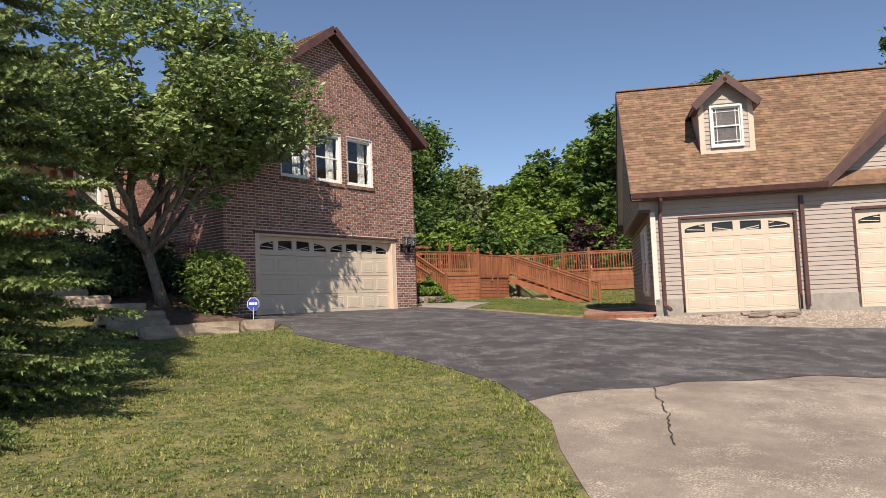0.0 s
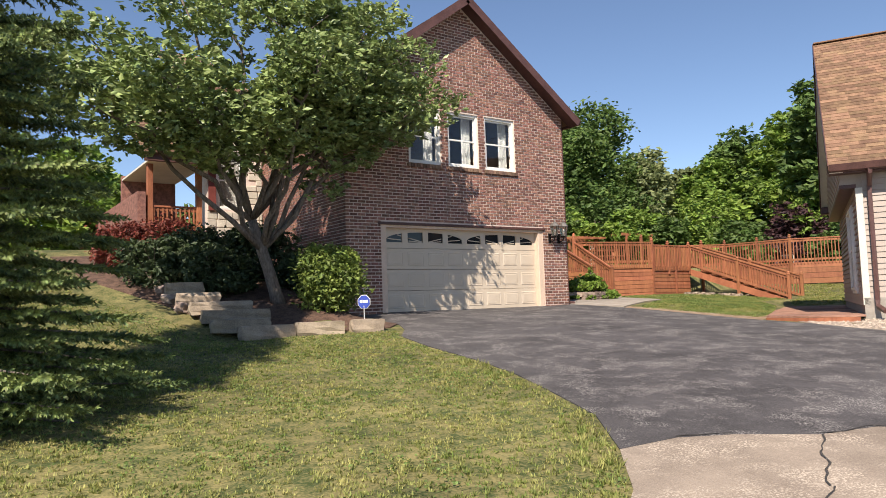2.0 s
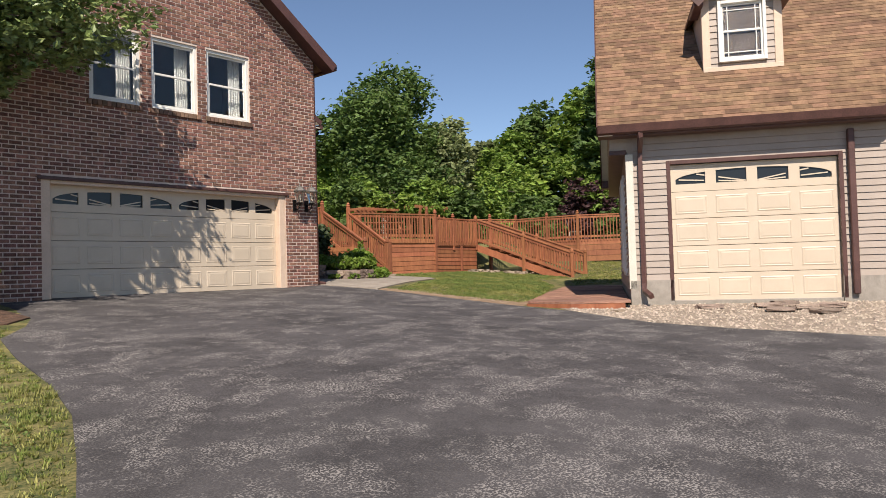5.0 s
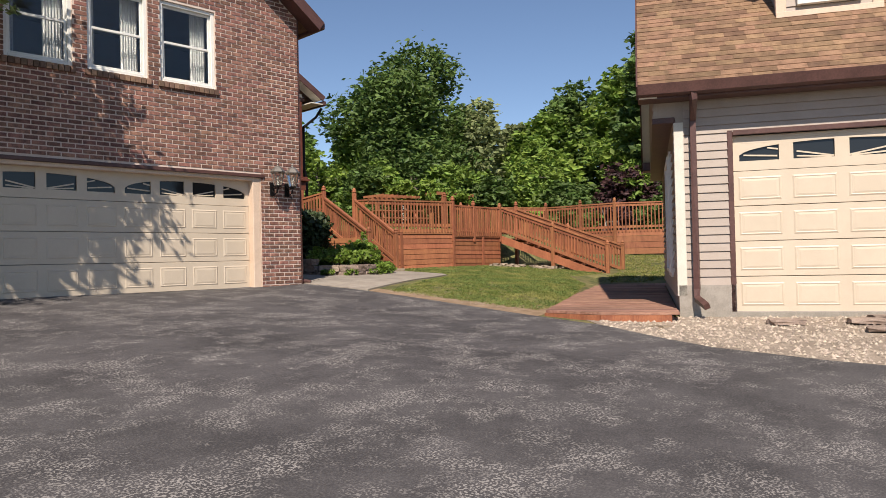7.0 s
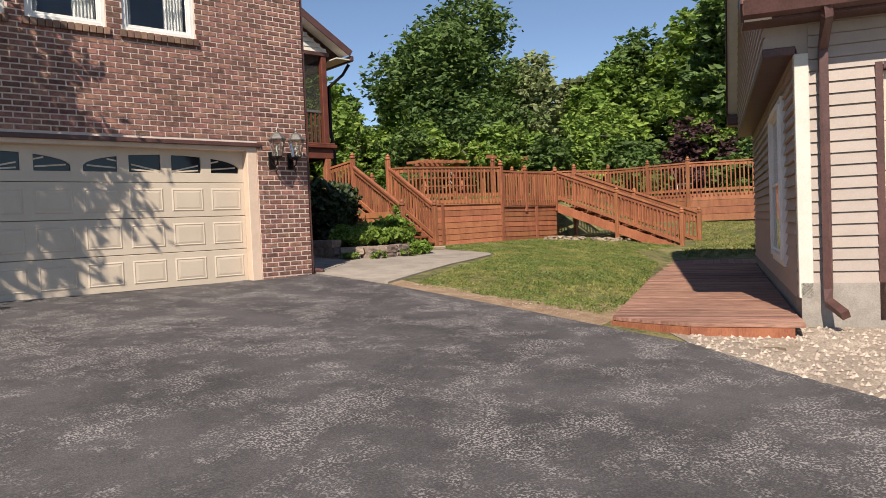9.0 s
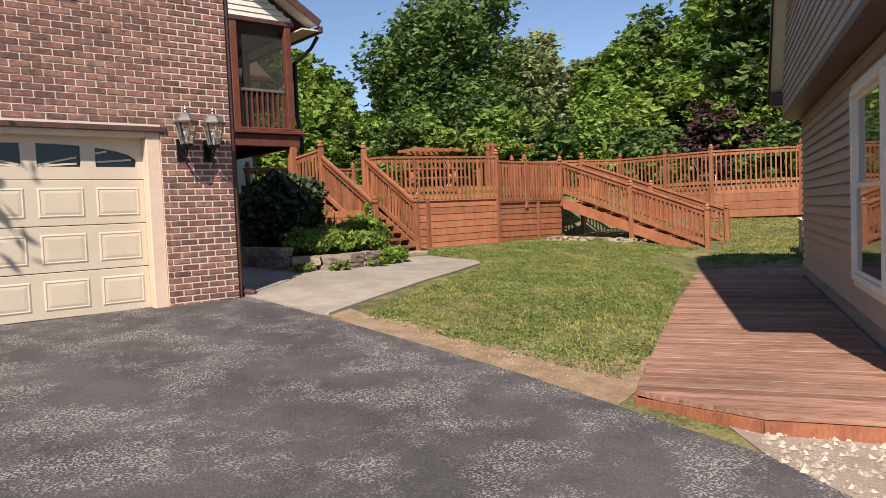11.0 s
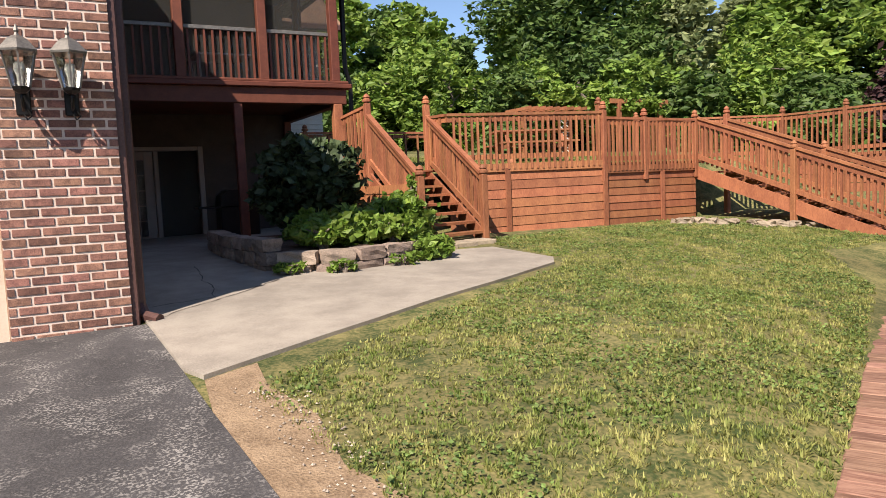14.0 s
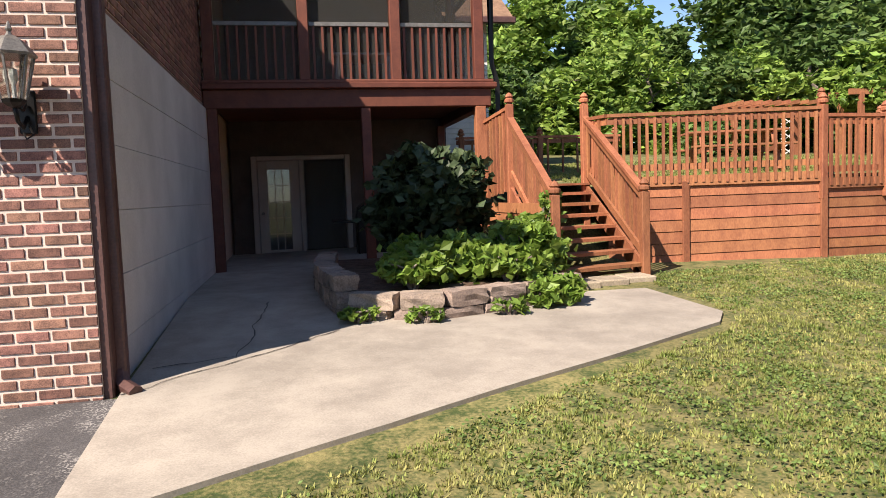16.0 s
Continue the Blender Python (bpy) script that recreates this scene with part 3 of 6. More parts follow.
panel_door(4.62, 1.98, 8, 4, 2, pose(-5.62, 0.17, 0.02), "wide cream sectional garage door with fan lights")
jamb = thing("door_1", "cream jamb and dark brown head trim round the garage opening", "door frame", kind="structure")
part("jamb", Build().bevel_box(-5.79, -5.63, 0.02, 0.24, 0.01, 2.06, 0.01), CREAM_TRIM, jamb)
part("jamb", Build().bevel_box(-1.0, -0.84, 0.02, 0.24, 0.01, 2.06, 0.01), CREAM_TRIM, jamb)
part("head", Build().bevel_box(-5.63, -1.0, 0.02, 0.24, 1.97, 2.06, 0.01), CREAM_TRIM, jamb)
part("lintel_trim", Build().bevel_box(-5.85, -0.78, -0.035, 0.02, 2.03, 2.09, 0.006), BROWN, jamb)


def sash_window(name, x0, x1, z0, z1, m, label, frame_mat, bars=False, curtain=True, group=""):
    """A double-hung window in a wall facing local -y; the opening is x0..x1, z0..z1."""
    w = thing(name, label, "window", m, group, "structure")
    t = 0.06
    b = Build()
    b.bevel_box(x0, x0 + t, 0.03, 0.13, z0, z1, 0.006).bevel_box(x1 - t, x1, 0.03, 0.13, z0, z1, 0.006)
    b.bevel_box(x0 + t, x1 - t, 0.03, 0.13, z1 - t, z1, 0.006).bevel_box(x0 + t, x1 - t, 0.03, 0.13, z0, z0 + t, 0.006)
    part("window_frame", b, frame_mat, w)
    mid = (z0 + z1) / 2
    for k, (za, zb, dy) in enumerate(((z0 + t, mid + 0.02, 0.06), (mid - 0.02, z1 - t, 0.08))):
        s = Build()
        xa, xb, r = x0 + t, x1 - t, 0.04
        s.bevel_box(xa, xa + r, dy, dy + 0.03, za, zb, 0.004).bevel_box(xb - r, xb, dy, dy + 0.03, za, zb, 0.004)
        s.bevel_box(xa + r, xb - r, dy, dy + 0.03, za, za + r, 0.004).bevel_box(xa + r, xb - r, dy, dy + 0.03, zb - r, zb, 0.004)
        if bars:
            for f in (0.16, 0.84):
                xm = xa + (xb - xa) * f
                s.box(xm - 0.008, xm + 0.008, dy + 0.005, dy + 0.02, za + r, zb - r)
            zm = zb - (zb - za) * 0.22 if k else za + (zb - za) * 0.22
            s.box(xa + r, xb - r, dy + 0.004, dy + 0.021, zm - 0.008, zm + 0.008)
        part("sash", s, frame_mat, w)
        g = part("pane", Build().box(xa + r, xb - r, dy + 0.012, dy + 0.016, za + r, zb - r), GLASS, w)
        g.visible_shadow = False
    return w


def curtain(x0, x1, z0, z1, y, m=None):
    v, f, n = [], [], 24
    for i in range(n + 1):
        x = x0 + (x1 - x0) * i / n
        dy = 0.03 * math.sin(i * 1.7) + random.uniform(-0.005, 0.005)
        v += [(x, y + dy, z0), (x, y + dy * 0.7, z1), (x, y + dy + 0.006, z0), (x, y + dy * 0.7 + 0.006, z1)]
    for i in range(n):
        a = i * 4
        f += [(a, a + 4, a + 5, a + 1), (a + 2, a + 3, a + 7, a + 6)]
    return solid("curtain", mesh_of("curtain", v, f, CURTAIN, True), None, "pale grey curtain drawn to the window's side", "curtain", "thing", m)


SILL = material("sill_brick", (0.26, 0.16, 0.11), (0.13, 0.08, 0.06), 9, 100, 0.85, 0.5, 0.004, vary=0.3)
for k, h in enumerate(HOLES[1:]):
    w = sash_window("window_%d" % (k + 1), h[0], h[1], h[2], h[3], None, "white double-hung window with brick sill", WHITE)
    curtain(h[1] - 0.34, h[1] - 0.06, h[2], h[3], 0.28)
    curtain(h[0] + 0.06, h[0] + 0.2, h[2], h[3], 0.28)
    n = 12
    for i in range(n):
        xa = h[0] - 0.04 + (h[1] - h[0] + 0.08) * i / n
        xb = xa + (h[1] - h[0] + 0.08) / n - 0.01
        part("sill_brick", Build().bevel_box(xa, xb, -0.05, 0.06, h[2] - 0.1, h[2] - 0.005, 0.004), SILL, w)


# ---- the sided garage ----
G = pose(1.477, -6.949, -0.326, 0, 0, -61.35)
GW, GD, GEAVE, GRIDGE = 9.4, 8.1, 3.06, 6.97
GHOLES = [(0.73, 3.43, -0.1, 2.375), (4.83, 7.53, -0.1, 2.375)]
garage = thing("garage_building", "detached two-bay garage with tan lap siding and brown trim", "garage", G)


def lap_siding(parent, x0, x1, z0, z1, holes, place, mat=SIDING, clip=None, course=0.115, lip=0.028):
    z = z0
    while z < z1 - 0.02:
        zt = min(z + course, z1)
        spans = [(x0, x1)]
        if clip:
            lo, hi = clip((z + zt) / 2)
            spans = [(max(x0, lo), min(x1, hi))]
        for h in holes:
            if z < h[3] - 0.01 and zt > h[2] + 0.01:
                nxt = []
                for a, c in spans:
                    if h[1] <= a or h[0] >= c:
                        nxt.append((a, c))
                    else:
                        if h[0] > a:
                            nxt.append((a, h[0]))
                        if h[1] < c:
                            nxt.append((h[1], c))
                spans = nxt
        for a, c in spans:
            if c - a > 0.03:
                v = [(a, -lip, z), (c, -lip, z), (c, -0.011, zt - 0.008), (a, -0.011, zt - 0.008), (a, 0, z), (c, 0, z), (c, 0, zt - 0.008), (a, 0, zt - 0.008)]
                b = Build().add(v, [(0, 1, 2, 3), (4, 7, 6, 5), (0, 4, 5, 1), (1, 5, 6, 2), (2, 6, 7, 3), (3, 7, 4, 0)], place)
                part("siding_board", b, mat, parent)
        z += course


b = Build()
wall_cells(b, 0, GW, 0.35, lambda x: GEAVE, GHOLES, 0.0, 0.15)
b.box(0, 0.15, 0.15, GD, 0.35, GEAVE).box(GW - 0.15, GW, 0.15, GD, 0.35, GEAVE).box(0.15, GW - 0.15, GD - 0.15, GD, 0.35, GEAVE)
gwall = part("wall", b, SIDING, garage)
b = Build()
wall_cells(b, -0.01, GW + 0.01, -0.4, lambda x: 0.35, GHOLES, -0.03, 0.16)
b.box(-0.01, 0.16, 0.16, GD, -0.4, 0.2).box(GW - 0.15, GW + 0.01, 0.16, GD, -0.4, 0.35)
part("block_footing", b, BLOCK, garage, "bare grey block footing")
lap_siding(gwall, 0.1, GW, 0.35, GEAVE - 0.1, GHOLES, None)
# the long shaded side, with a tall window
SW = (1.2, 2.7, 0.5, 2.3)
side_place = Matrix(((0, 1, 0, 0), (1, 0, 0, 0), (0, 0, 1, 0), (0, 0, 0, 1)))
lap_siding(gwall, 0.08, GD, 0.2, 2.62, [SW], side_place, course=0.125, lip=0.046)
# gable end above, jutting over the side
jut = 0.28
gb = Build()
half = GD / 2
rise = (GRIDGE - GEAVE) / (half + 0.35)


def gable_top(y):
    return GRIDGE - 0.15 - abs(y - half) * rise


gb.add([(-jut, 0.0, 2.65), (-jut, GD, 2.65), (-jut, GD, gable_top(GD)), (-jut, half, gable_top(half)), (-jut, 0, gable_top(0)),
        (0, 0.0, 2.65), (0, GD, 2.65), (0, GD, gable_top(GD)), (0, half, gable_top(half)), (0, 0, gable_top(0))],
       [(0, 4, 3, 2, 1), (5, 6, 7, 8, 9), (0, 1, 6, 5), (1, 2, 7, 6), (2, 3, 8, 7), (3, 4, 9, 8), (4, 0, 5, 9)])
gable = part("gable_wall", gb, SIDING, garage)
lap_siding(gable, 0.0, GD, 2.68, GRIDGE - 0.2, [], Matrix.Translation((-jut, 0, 0)) @ side_place,
           clip=lambda z: (half - max((GRIDGE - 0.15 - z) / rise, 0.02), half + max((GRIDGE - 0.15 - z) / rise, 0.02)))
part("gable_trim", Build().bevel_box(-jut - 0.03, -0.01, -0.02, GD, 2.6, 2.68, 0.006), BROWN, garage)
# far gable end
gb = Build().add([(GW, 0, GEAVE), (GW, GD, GEAVE), (GW, half, gable_top(half)), (GW - 0.1, 0, GEAVE), (GW - 0.1, GD, GEAVE), (GW - 0.1, half, gable_top(half))],
                 [(0, 1, 2), (3, 5, 4), (0, 3, 4, 1), (1, 4, 5, 2), (2, 5, 3, 0)])
part("gable_wall", gb, SIDING, garage)
# roof slopes
RX0, RX1, RY0 = -jut - 0.21, GW + 0.35, -0.35
for s, nm in ((1, "front"), (-1, "rear")):
    ye, yr = (RY0, half) if s == 1 else (GD + 0.35, half)
    v = [(RX0, ye, GEAVE), (RX1, ye, GEAVE), (RX1, yr, GRIDGE), (RX0, yr, GRIDGE)]
    v += [(x, y, z - 0.12) for x, y, z in v]
    fs = [(0, 1, 2, 3), (7, 6, 5, 4), (0, 4, 5, 1), (1, 5, 6, 2), (2, 6, 7, 3), (3, 7, 4, 0)]
    part("roof_slope", Build().add(v, fs if s == 1 else [f[::-1] for f in fs]), SHINGLE, garage)
    part("rake_board", Build().beam((RX0 - 0.012, ye, GEAVE - 0.08), (RX0 - 0.012, yr, GRIDGE - 0.08), 0.02, 0.2), BROWN, garage)
    part("rake_soffit", Build().beam((RX0 + 0.13, ye, GEAVE - 0.16), (RX0 + 0.13, yr, GRIDGE - 0.16), 0.24, 0.02), WHITE_SIDING, garage)
part("eave_return", Build().bevel_box(RX0, 0.0, GD, GD + 0.4, 2.86, 3.08, 0.02), BROWN, garage)
part("eave_soffit", Build().box(RX0, 4.2, -0.33, 0.0, GEAVE - 0.17, GEAVE - 0.14), BROWN, garage)
part("gutter", Build().prism([(-0.36, GEAVE - 0.15), (-0.46, GEAVE - 0.13), (-0.5, GEAVE - 0.0), (-0.47, GEAVE - 0.0), (-0.44, GEAVE - 0.1), (-0.36, GEAVE - 0.11)], RX0, 4.15,
                             Matrix(((0, 1, 0, 0), (1, 0, 0, 0), (0, 0, 1, 0), (0, 0, 0, 1)))), BROWN, garage, "dark brown gutter along the eave")
along, down = Vector((1, 0, 0)), Vector((0, RY0 - half, GEAVE - GRIDGE)).normalized()
slope_len = math.hypot(half - RY0, GRIDGE - GEAVE)
CGX, CGZ = 6.5, 5.25       # cross gable apex
CG0, CG1 = 4.1, 8.9
cg_rise = (CGZ - GEAVE) / (CGX - CG0)


def not_under_cross(p):
    """Keeps tabs off the part of the slope that the cross gable covers."""
    z_here = CGZ - abs(p.x - CGX) * cg_rise
    return not (CG0 < p.x < CG1 and p.z < z_here)


b = shingle_rows(Build(), Vector((RX0, half, GRIDGE)), along, down, RX1 - RX0, slope_len, keep=not_under_cross)
tagged(part("shingles", b, SHINGLE, garage), kind="stuff")
part("ridge_cap", Build().beam((RX0, half, GRIDGE + 0.01), (RX1, half, GRIDGE + 0.01), 0.2, 0.03), SHINGLE, garage)
# cross gable over the second bay
cg = part("gable_wall", Build().prism([(CG0, GEAVE - 0.12), (CG1, GEAVE - 0.12), (CGX, CGZ - 0.15)], 0.0, 0.12), SIDING, garage)
lap_siding(cg, CG0, CG1, GEAVE - 0.1, CGZ - 0.2, [], None, clip=lambda z: (CGX - max((CGZ - 0.2 - z) / cg_rise, 0.02), CGX + max((CGZ - 0.2 - z) / cg_rise, 0.02)))
back = half - (GRIDGE - CGZ) / rise
for sx, e in ((-1, CG0), (1, CG1)):
    yb = RY0
    v = [(CGX, -0.35, CGZ), (e, -0.35, GEAVE), (e, -0.3, GEAVE + 0.05), (CGX, back, CGZ)]
    w = [(x, y, z + 0.03) for x, y, z in v]
    part("cross_slope", Build().add(v + w, [(0, 1, 2, 3), (7, 6, 5, 4), (0, 4, 5, 1), (1, 5, 6, 2), (2, 6, 7, 3), (3, 7, 4, 0)]), SHINGLE, garage)
    part("rake_board", Build().beam((CGX, -0.37, CGZ - 0.08), (e, -0.37, GEAVE - 0.06), 0.03, 0.22), BROWN, garage)
    part("rake_soffit", Build().beam((CGX, -0.18, CGZ - 0.14), (e, -0.18, GEAVE - 0.12), 0.36, 0.02), BROWN, garage)
# corner boards, door trim, downspouts
part("corner_board", Build().bevel_box(-0.03, 0.1, -0.03, 0.1, 0.2, 2.6, 0.006), WHITE_SIDING, garage)
for h in GHOLES:
    t = Build()
    t.bevel_box(h[0] - 0.07, h[0], -0.03, 0.14, -0.02, 2.445, 0.006).bevel_box(h[1], h[1] + 0.07, -0.03, 0.14, -0.02, 2.445, 0.006)
    t.bevel_box(h[0], h[1], -0.03, 0.14, 2.375, 2.445, 0.006)
    part("door_trim", t, BROWN, garage)
    part("threshold", Build().bevel_box(h[0], h[1], 0.0, 0.15, -0.38, -0.012, 0.008), BLOCK, garage)


def downspout(x, y, top, bottom, out, parent):
    b = Build()
    b.tube([(x, -0.42, top + 0.25), (x, -0.4, top + 0.1), (x, y, top - 0.15), (x, y, bottom + 0.25), (x, y - 0.03, bottom + 0.12), (x + out, y - 0.3, bottom + 0.03)], [0.055] * 6, 4)
    part("downspout", b, BROWN, parent, "brown metal downspout")


downspout(0.22, -0.08, 2.75, 0.05, 0.1, garage)
part("downspout", Build().bevel_box(3.56, 3.66, -0.12, -0.03, 0.05, 2.8, 0.01), BROWN, garage, "brown metal downspout")
for h in GHOLES:
    d = panel_door(h[1] - h[0], 2.39, 4, 5, 1, G @ pose(h[0], 0.06, -0.02), "cream single garage door with fan lights")
solid("garage_interior", Build().box(0.2, GW - 0.2, 4.0, 4.1, 0.0, GEAVE), INTERIOR, "plain wall inside the garage", "wall", m=G)
# side window
wl = sash_window("window_4", SW[0], SW[1], SW[2], SW[3], G @ side_place @ Matrix.Translation((0, -0.13, 0)), "tall white window on the garage's shaded side", WHITE)
wt = Build()
for q in ((SW[0] - 0.07, SW[0], SW[2] - 0.07, SW[3] + 0.07), (SW[1], SW[1] + 0.07, SW[2] - 0.07, SW[3] + 0.07), (SW[0], SW[1], SW[3], SW[3] + 0.07), (SW[0], SW[1], SW[2] - 0.07, SW[2])):
    wt.bevel_box(q[0], q[1], 0.06, 0.125, q[2], q[3], 0.004)
part("casing", wt.box(SW[0], SW[1], 0.12, 0.128, SW[2] - 0.07, SW[2]), WHITE, wl)
# Dark sheet standing in for the unlit room behind the glass
part("backing", Build().box(SW[0] + 0.05, SW[1] - 0.05, 0.112, 0.118, SW[2] + 0.05, SW[3] - 0.05), SHADE_BROWN, wl)
# dormer
DX, DW, DZ0, DZ1, DAP = 2.17, 0.68, 4.22, 5.59, 6.27
fy = half - (GRIDGE - DZ0) / rise
dorm = part("dormer", Build().prism([(DX - DW, DZ0 - 0.1), (DX + DW, DZ0 - 0.1), (DX + DW, DZ1), (DX, DAP - 0.08), (DX - DW, DZ1)], fy, half), SIDING, garage)
DHOLE = [(DX - 0.42, DX + 0.42, DZ0 + 0.12, DZ1 - 0.1)]
lap_siding(garage, DX - DW + 0.1, DX + DW - 0.1, DZ0, DAP - 0.12, DHOLE, Matrix.Translation((0, fy, 0)), clip=lambda z: (DX - min(DW, max((DAP - 0.1 - z) / 0.95, 0.02)), DX + min(DW, max((DAP - 0.1 - z) / 0.95, 0.02))), course=0.12)
t = Build()
t.bevel_box(DX - DW - 0.02, DX - DW + 0.12, fy - 0.04, fy + 0.05, DZ0, DZ1 + 0.05, 0.006).bevel_box(DX + DW - 0.12, DX + DW + 0.02, fy - 0.04, fy + 0.05, DZ0, DZ1 + 0.05, 0.006)
t.bevel_box(DX - DW - 0.02, DX + DW + 0.02, fy - 0.05, fy, DZ0 - 0.06, DZ0 + 0.05, 0.006)
part("dormer_trim", t, CREAM_TRIM, garage)
dwin = sash_window("window_5", DHOLE[0][0], DHOLE[0][1], DHOLE[0][2], DHOLE[0][3], G @ Matrix.Translation((0, fy - 0.12, 0)), "white dormer window with prairie grilles", WHITE, bars=True)
# Dark sheet painted as the unlit space behind the dormer panes
part("backing", Build().box(DX - 0.42, DX + 0.42, 0.1, 0.11, DHOLE[0][2], DHOLE[0][3]), SHADE_BROWN, dwin)
for s in (-1, 1):
    e = (DX + s * (DW + 0.16), DZ1 - 0.06)
    o = [(DX, DAP), (e[0], e[1]), (e[0], e[1] - 0.07), (DX, DAP - 0.08)]
    part("dormer_roof", Build().prism(o if s > 0 else o[::-1], fy - 0.25, half), SHINGLE, garage)
    part("dormer_rake", Build().beam((DX, fy - 0.27, DAP - 0.07), (e[0], fy - 0.27, e[1] - 0.09), 0.03, 0.2), BROWN, garage)
    part("dormer_soffit", Build().bevel_box(min(e[0], DX + s * DW), max(e[0], DX + s * DW), fy - 0.24, fy + 0.6, DZ1 - 0.2, DZ1 - 0.1, 0.01), BROWN, garage)


# ---- boardwalk beside the garage ----
walkway = thing("boardwalk", "low worn red-stained boardwalk along the garage", "boardwalk", pose(1.477, -6.949, -0.48, 0, 0, -61.35))
L_OUT = -1.83
rng = random.Random(3)
board = Build().bevel_box(0, 1, 0, 0.135, -0.035, 0, 0.004).mesh("deck_board", PLAT)
y = -0.6
while y < 7.95:
    if y < -0.25:
        # boards cut along the slanting front corner
        xa, xb = [-1.04 - 0.79 * min(max(q + 0.6, 0), 0.37) / 0.37 for q in (y, y + 0.135)]
        v = [(xa, y, 0), (-0.035, y, 0), (-0.035, y + 0.135, 0), (xb, y + 0.135, 0)]
        part("deck_board", Build().add([(px, py, 0.145) for px, py, _ in v] + [(px, py, 0.18) for px, py, _ in v], BOX_FACES), PLAT, walkway)
    else:
        ob = part("deck_board", board, None, walkway)
        ob.location, ob.scale = (L_OUT - rng.uniform(0, 0.02), y, 0.18 + rng.uniform(-0.004, 0.004)), (-0.035 - L_OUT, 1, 1)
    y += 0.142
x = L_OUT
while x < 0.3:
    ob = part("deck_board", board, None, walkway)
    ob.matrix_local = pose(x + 0.135, 8.02, 0.185, 0, 0, 90) @ Matrix.Diagonal((2.5, 1, 1, 1))
    x += 0.142
part("fascia", Build().beam((L_OUT - 0.005, -0.22, 0.06), (L_OUT - 0.005, 10.4, 0.06), 0.03, 0.16), DECK, walkway)
part("fascia", Build().beam((-1.04, -0.615, 0.05), (L_OUT, -0.23, 0.05), 0.03, 0.18), DECK, walkway)
part("fascia", Build().beam((-1.04, -0.615, 0.05), (-0.13, -0.615, 0.05), 0.03, 0.18), DECK, walkway)


# ---- pool deck, stairs and fences ----
def rail_run(parent, a, b, top, bottom, posts=True, step=0.105, wood=DECK, h=1.0, cap=True, overlap=0.0):
    """A rail of square balusters from a to b (floor points), with sloping ends allowed."""
    a, b = Vector(a), Vector(b)
    d = b - a
    n = max(int(Vector((d.x, d.y)).length / step), 1)
    up = Vector((0, 0, 1))
    part("top_rail", Build().beam(a + up * top, b + up * top, 0.09, 0.045), wood, parent)
    part("upper_rail", Build().beam(a + up * (top - 0.08), b + up * (top - 0.08), 0.035, 0.085), wood, parent)
    part("lower_rail", Build().beam(a + up * (bottom + 0.1), b + up * (bottom + 0.1), 0.035, 0.085), wood, parent)
    side = Vector((d.y, -d.x, 0)).normalized() * 0.036
    bal = Build().box(-0.018, 0.018, -0.018, 0.018, 0, top - bottom - 0.05 + overlap).mesh("baluster", wood)
    for i in range(1, n):
        p = a + d * (i / n) + side
        ob = part("baluster", bal, None, parent)
        ob.location = (p.x, p.y, p.z + bottom - overlap + random.uniform(-0.006, 0.006))
        ob.rotation_euler = (random.uniform(-0.008, 0.008), random.uniform(-0.008, 0.008), math.atan2(d.y, d.x))


post_cache = {}


def post(parent, x, y, z0, z1, turn=0.0, w=0.1, wood=DECK):
    key = (round(z1 - z0, 2), w, wood.name)
    if key not in post_cache:
        h = z1 - z0
        p = Build().bevel_box(-w / 2, w / 2, -w / 2, w / 2, 0, h - 0.12, 0.008)
        p.lathe([(w * 0.4, h - 0.12), (w * 0.4, h - 0.1), (w * 0.7, h - 0.095), (w * 0.7, h - 0.06), (w * 0.45, h - 0.04), (w * 0.6, h - 0.02), (w * 0.35, h + 0.02), (0.004, h + 0.04)], 8)
        post_cache[key] = p.mesh("post", wood)
    ob = part("post", post_cache[key], None, parent)
    ob.matrix_local = pose(x, y, z0, 0, 0, turn)
    return ob


def board_wall(parent, a, b, z0a, z0b, z1, rows, wood=DECK):
    """Overlapped horizontal boards under the deck's rim."""
    a, b = Vector((*a, 0)), Vector((*b, 0))
    d = (b - a)
    out = Vector((d.y, -d.x, 0)).normalized()
    for r in range(rows):
        za0, zb0 = [z + (z1 - z) * r / rows for z in (z0a, z0b)]
        za1, zb1 = [z + (z1 - z) * (r + 1) / rows for z in (z0a, z0b)]
        lo, hi = out * 0.012, out * 0.0
        v = [a + lo + Vector((0, 0, za0 + 0.006)), b + lo + Vector((0, 0, zb0 + 0.006)), b + hi + Vector((0, 0, zb1)), a + hi + Vector((0, 0, za1)),
             a - out * 0.03 + Vector((0, 0, za0 + 0.006)), b - out * 0.03 + Vector((0, 0, zb0 + 0.006)), b - out * 0.03 + Vector((0, 0, zb1)), a - out * 0.03 + Vector((0, 0, za1))]
        part("board", Build().add(v, [(0, 1, 2, 3), (4, 7, 6, 5), (0, 4, 5, 1), (1, 5, 6, 2), (2, 6, 7, 3), (3, 7, 4, 0)]), wood, parent)


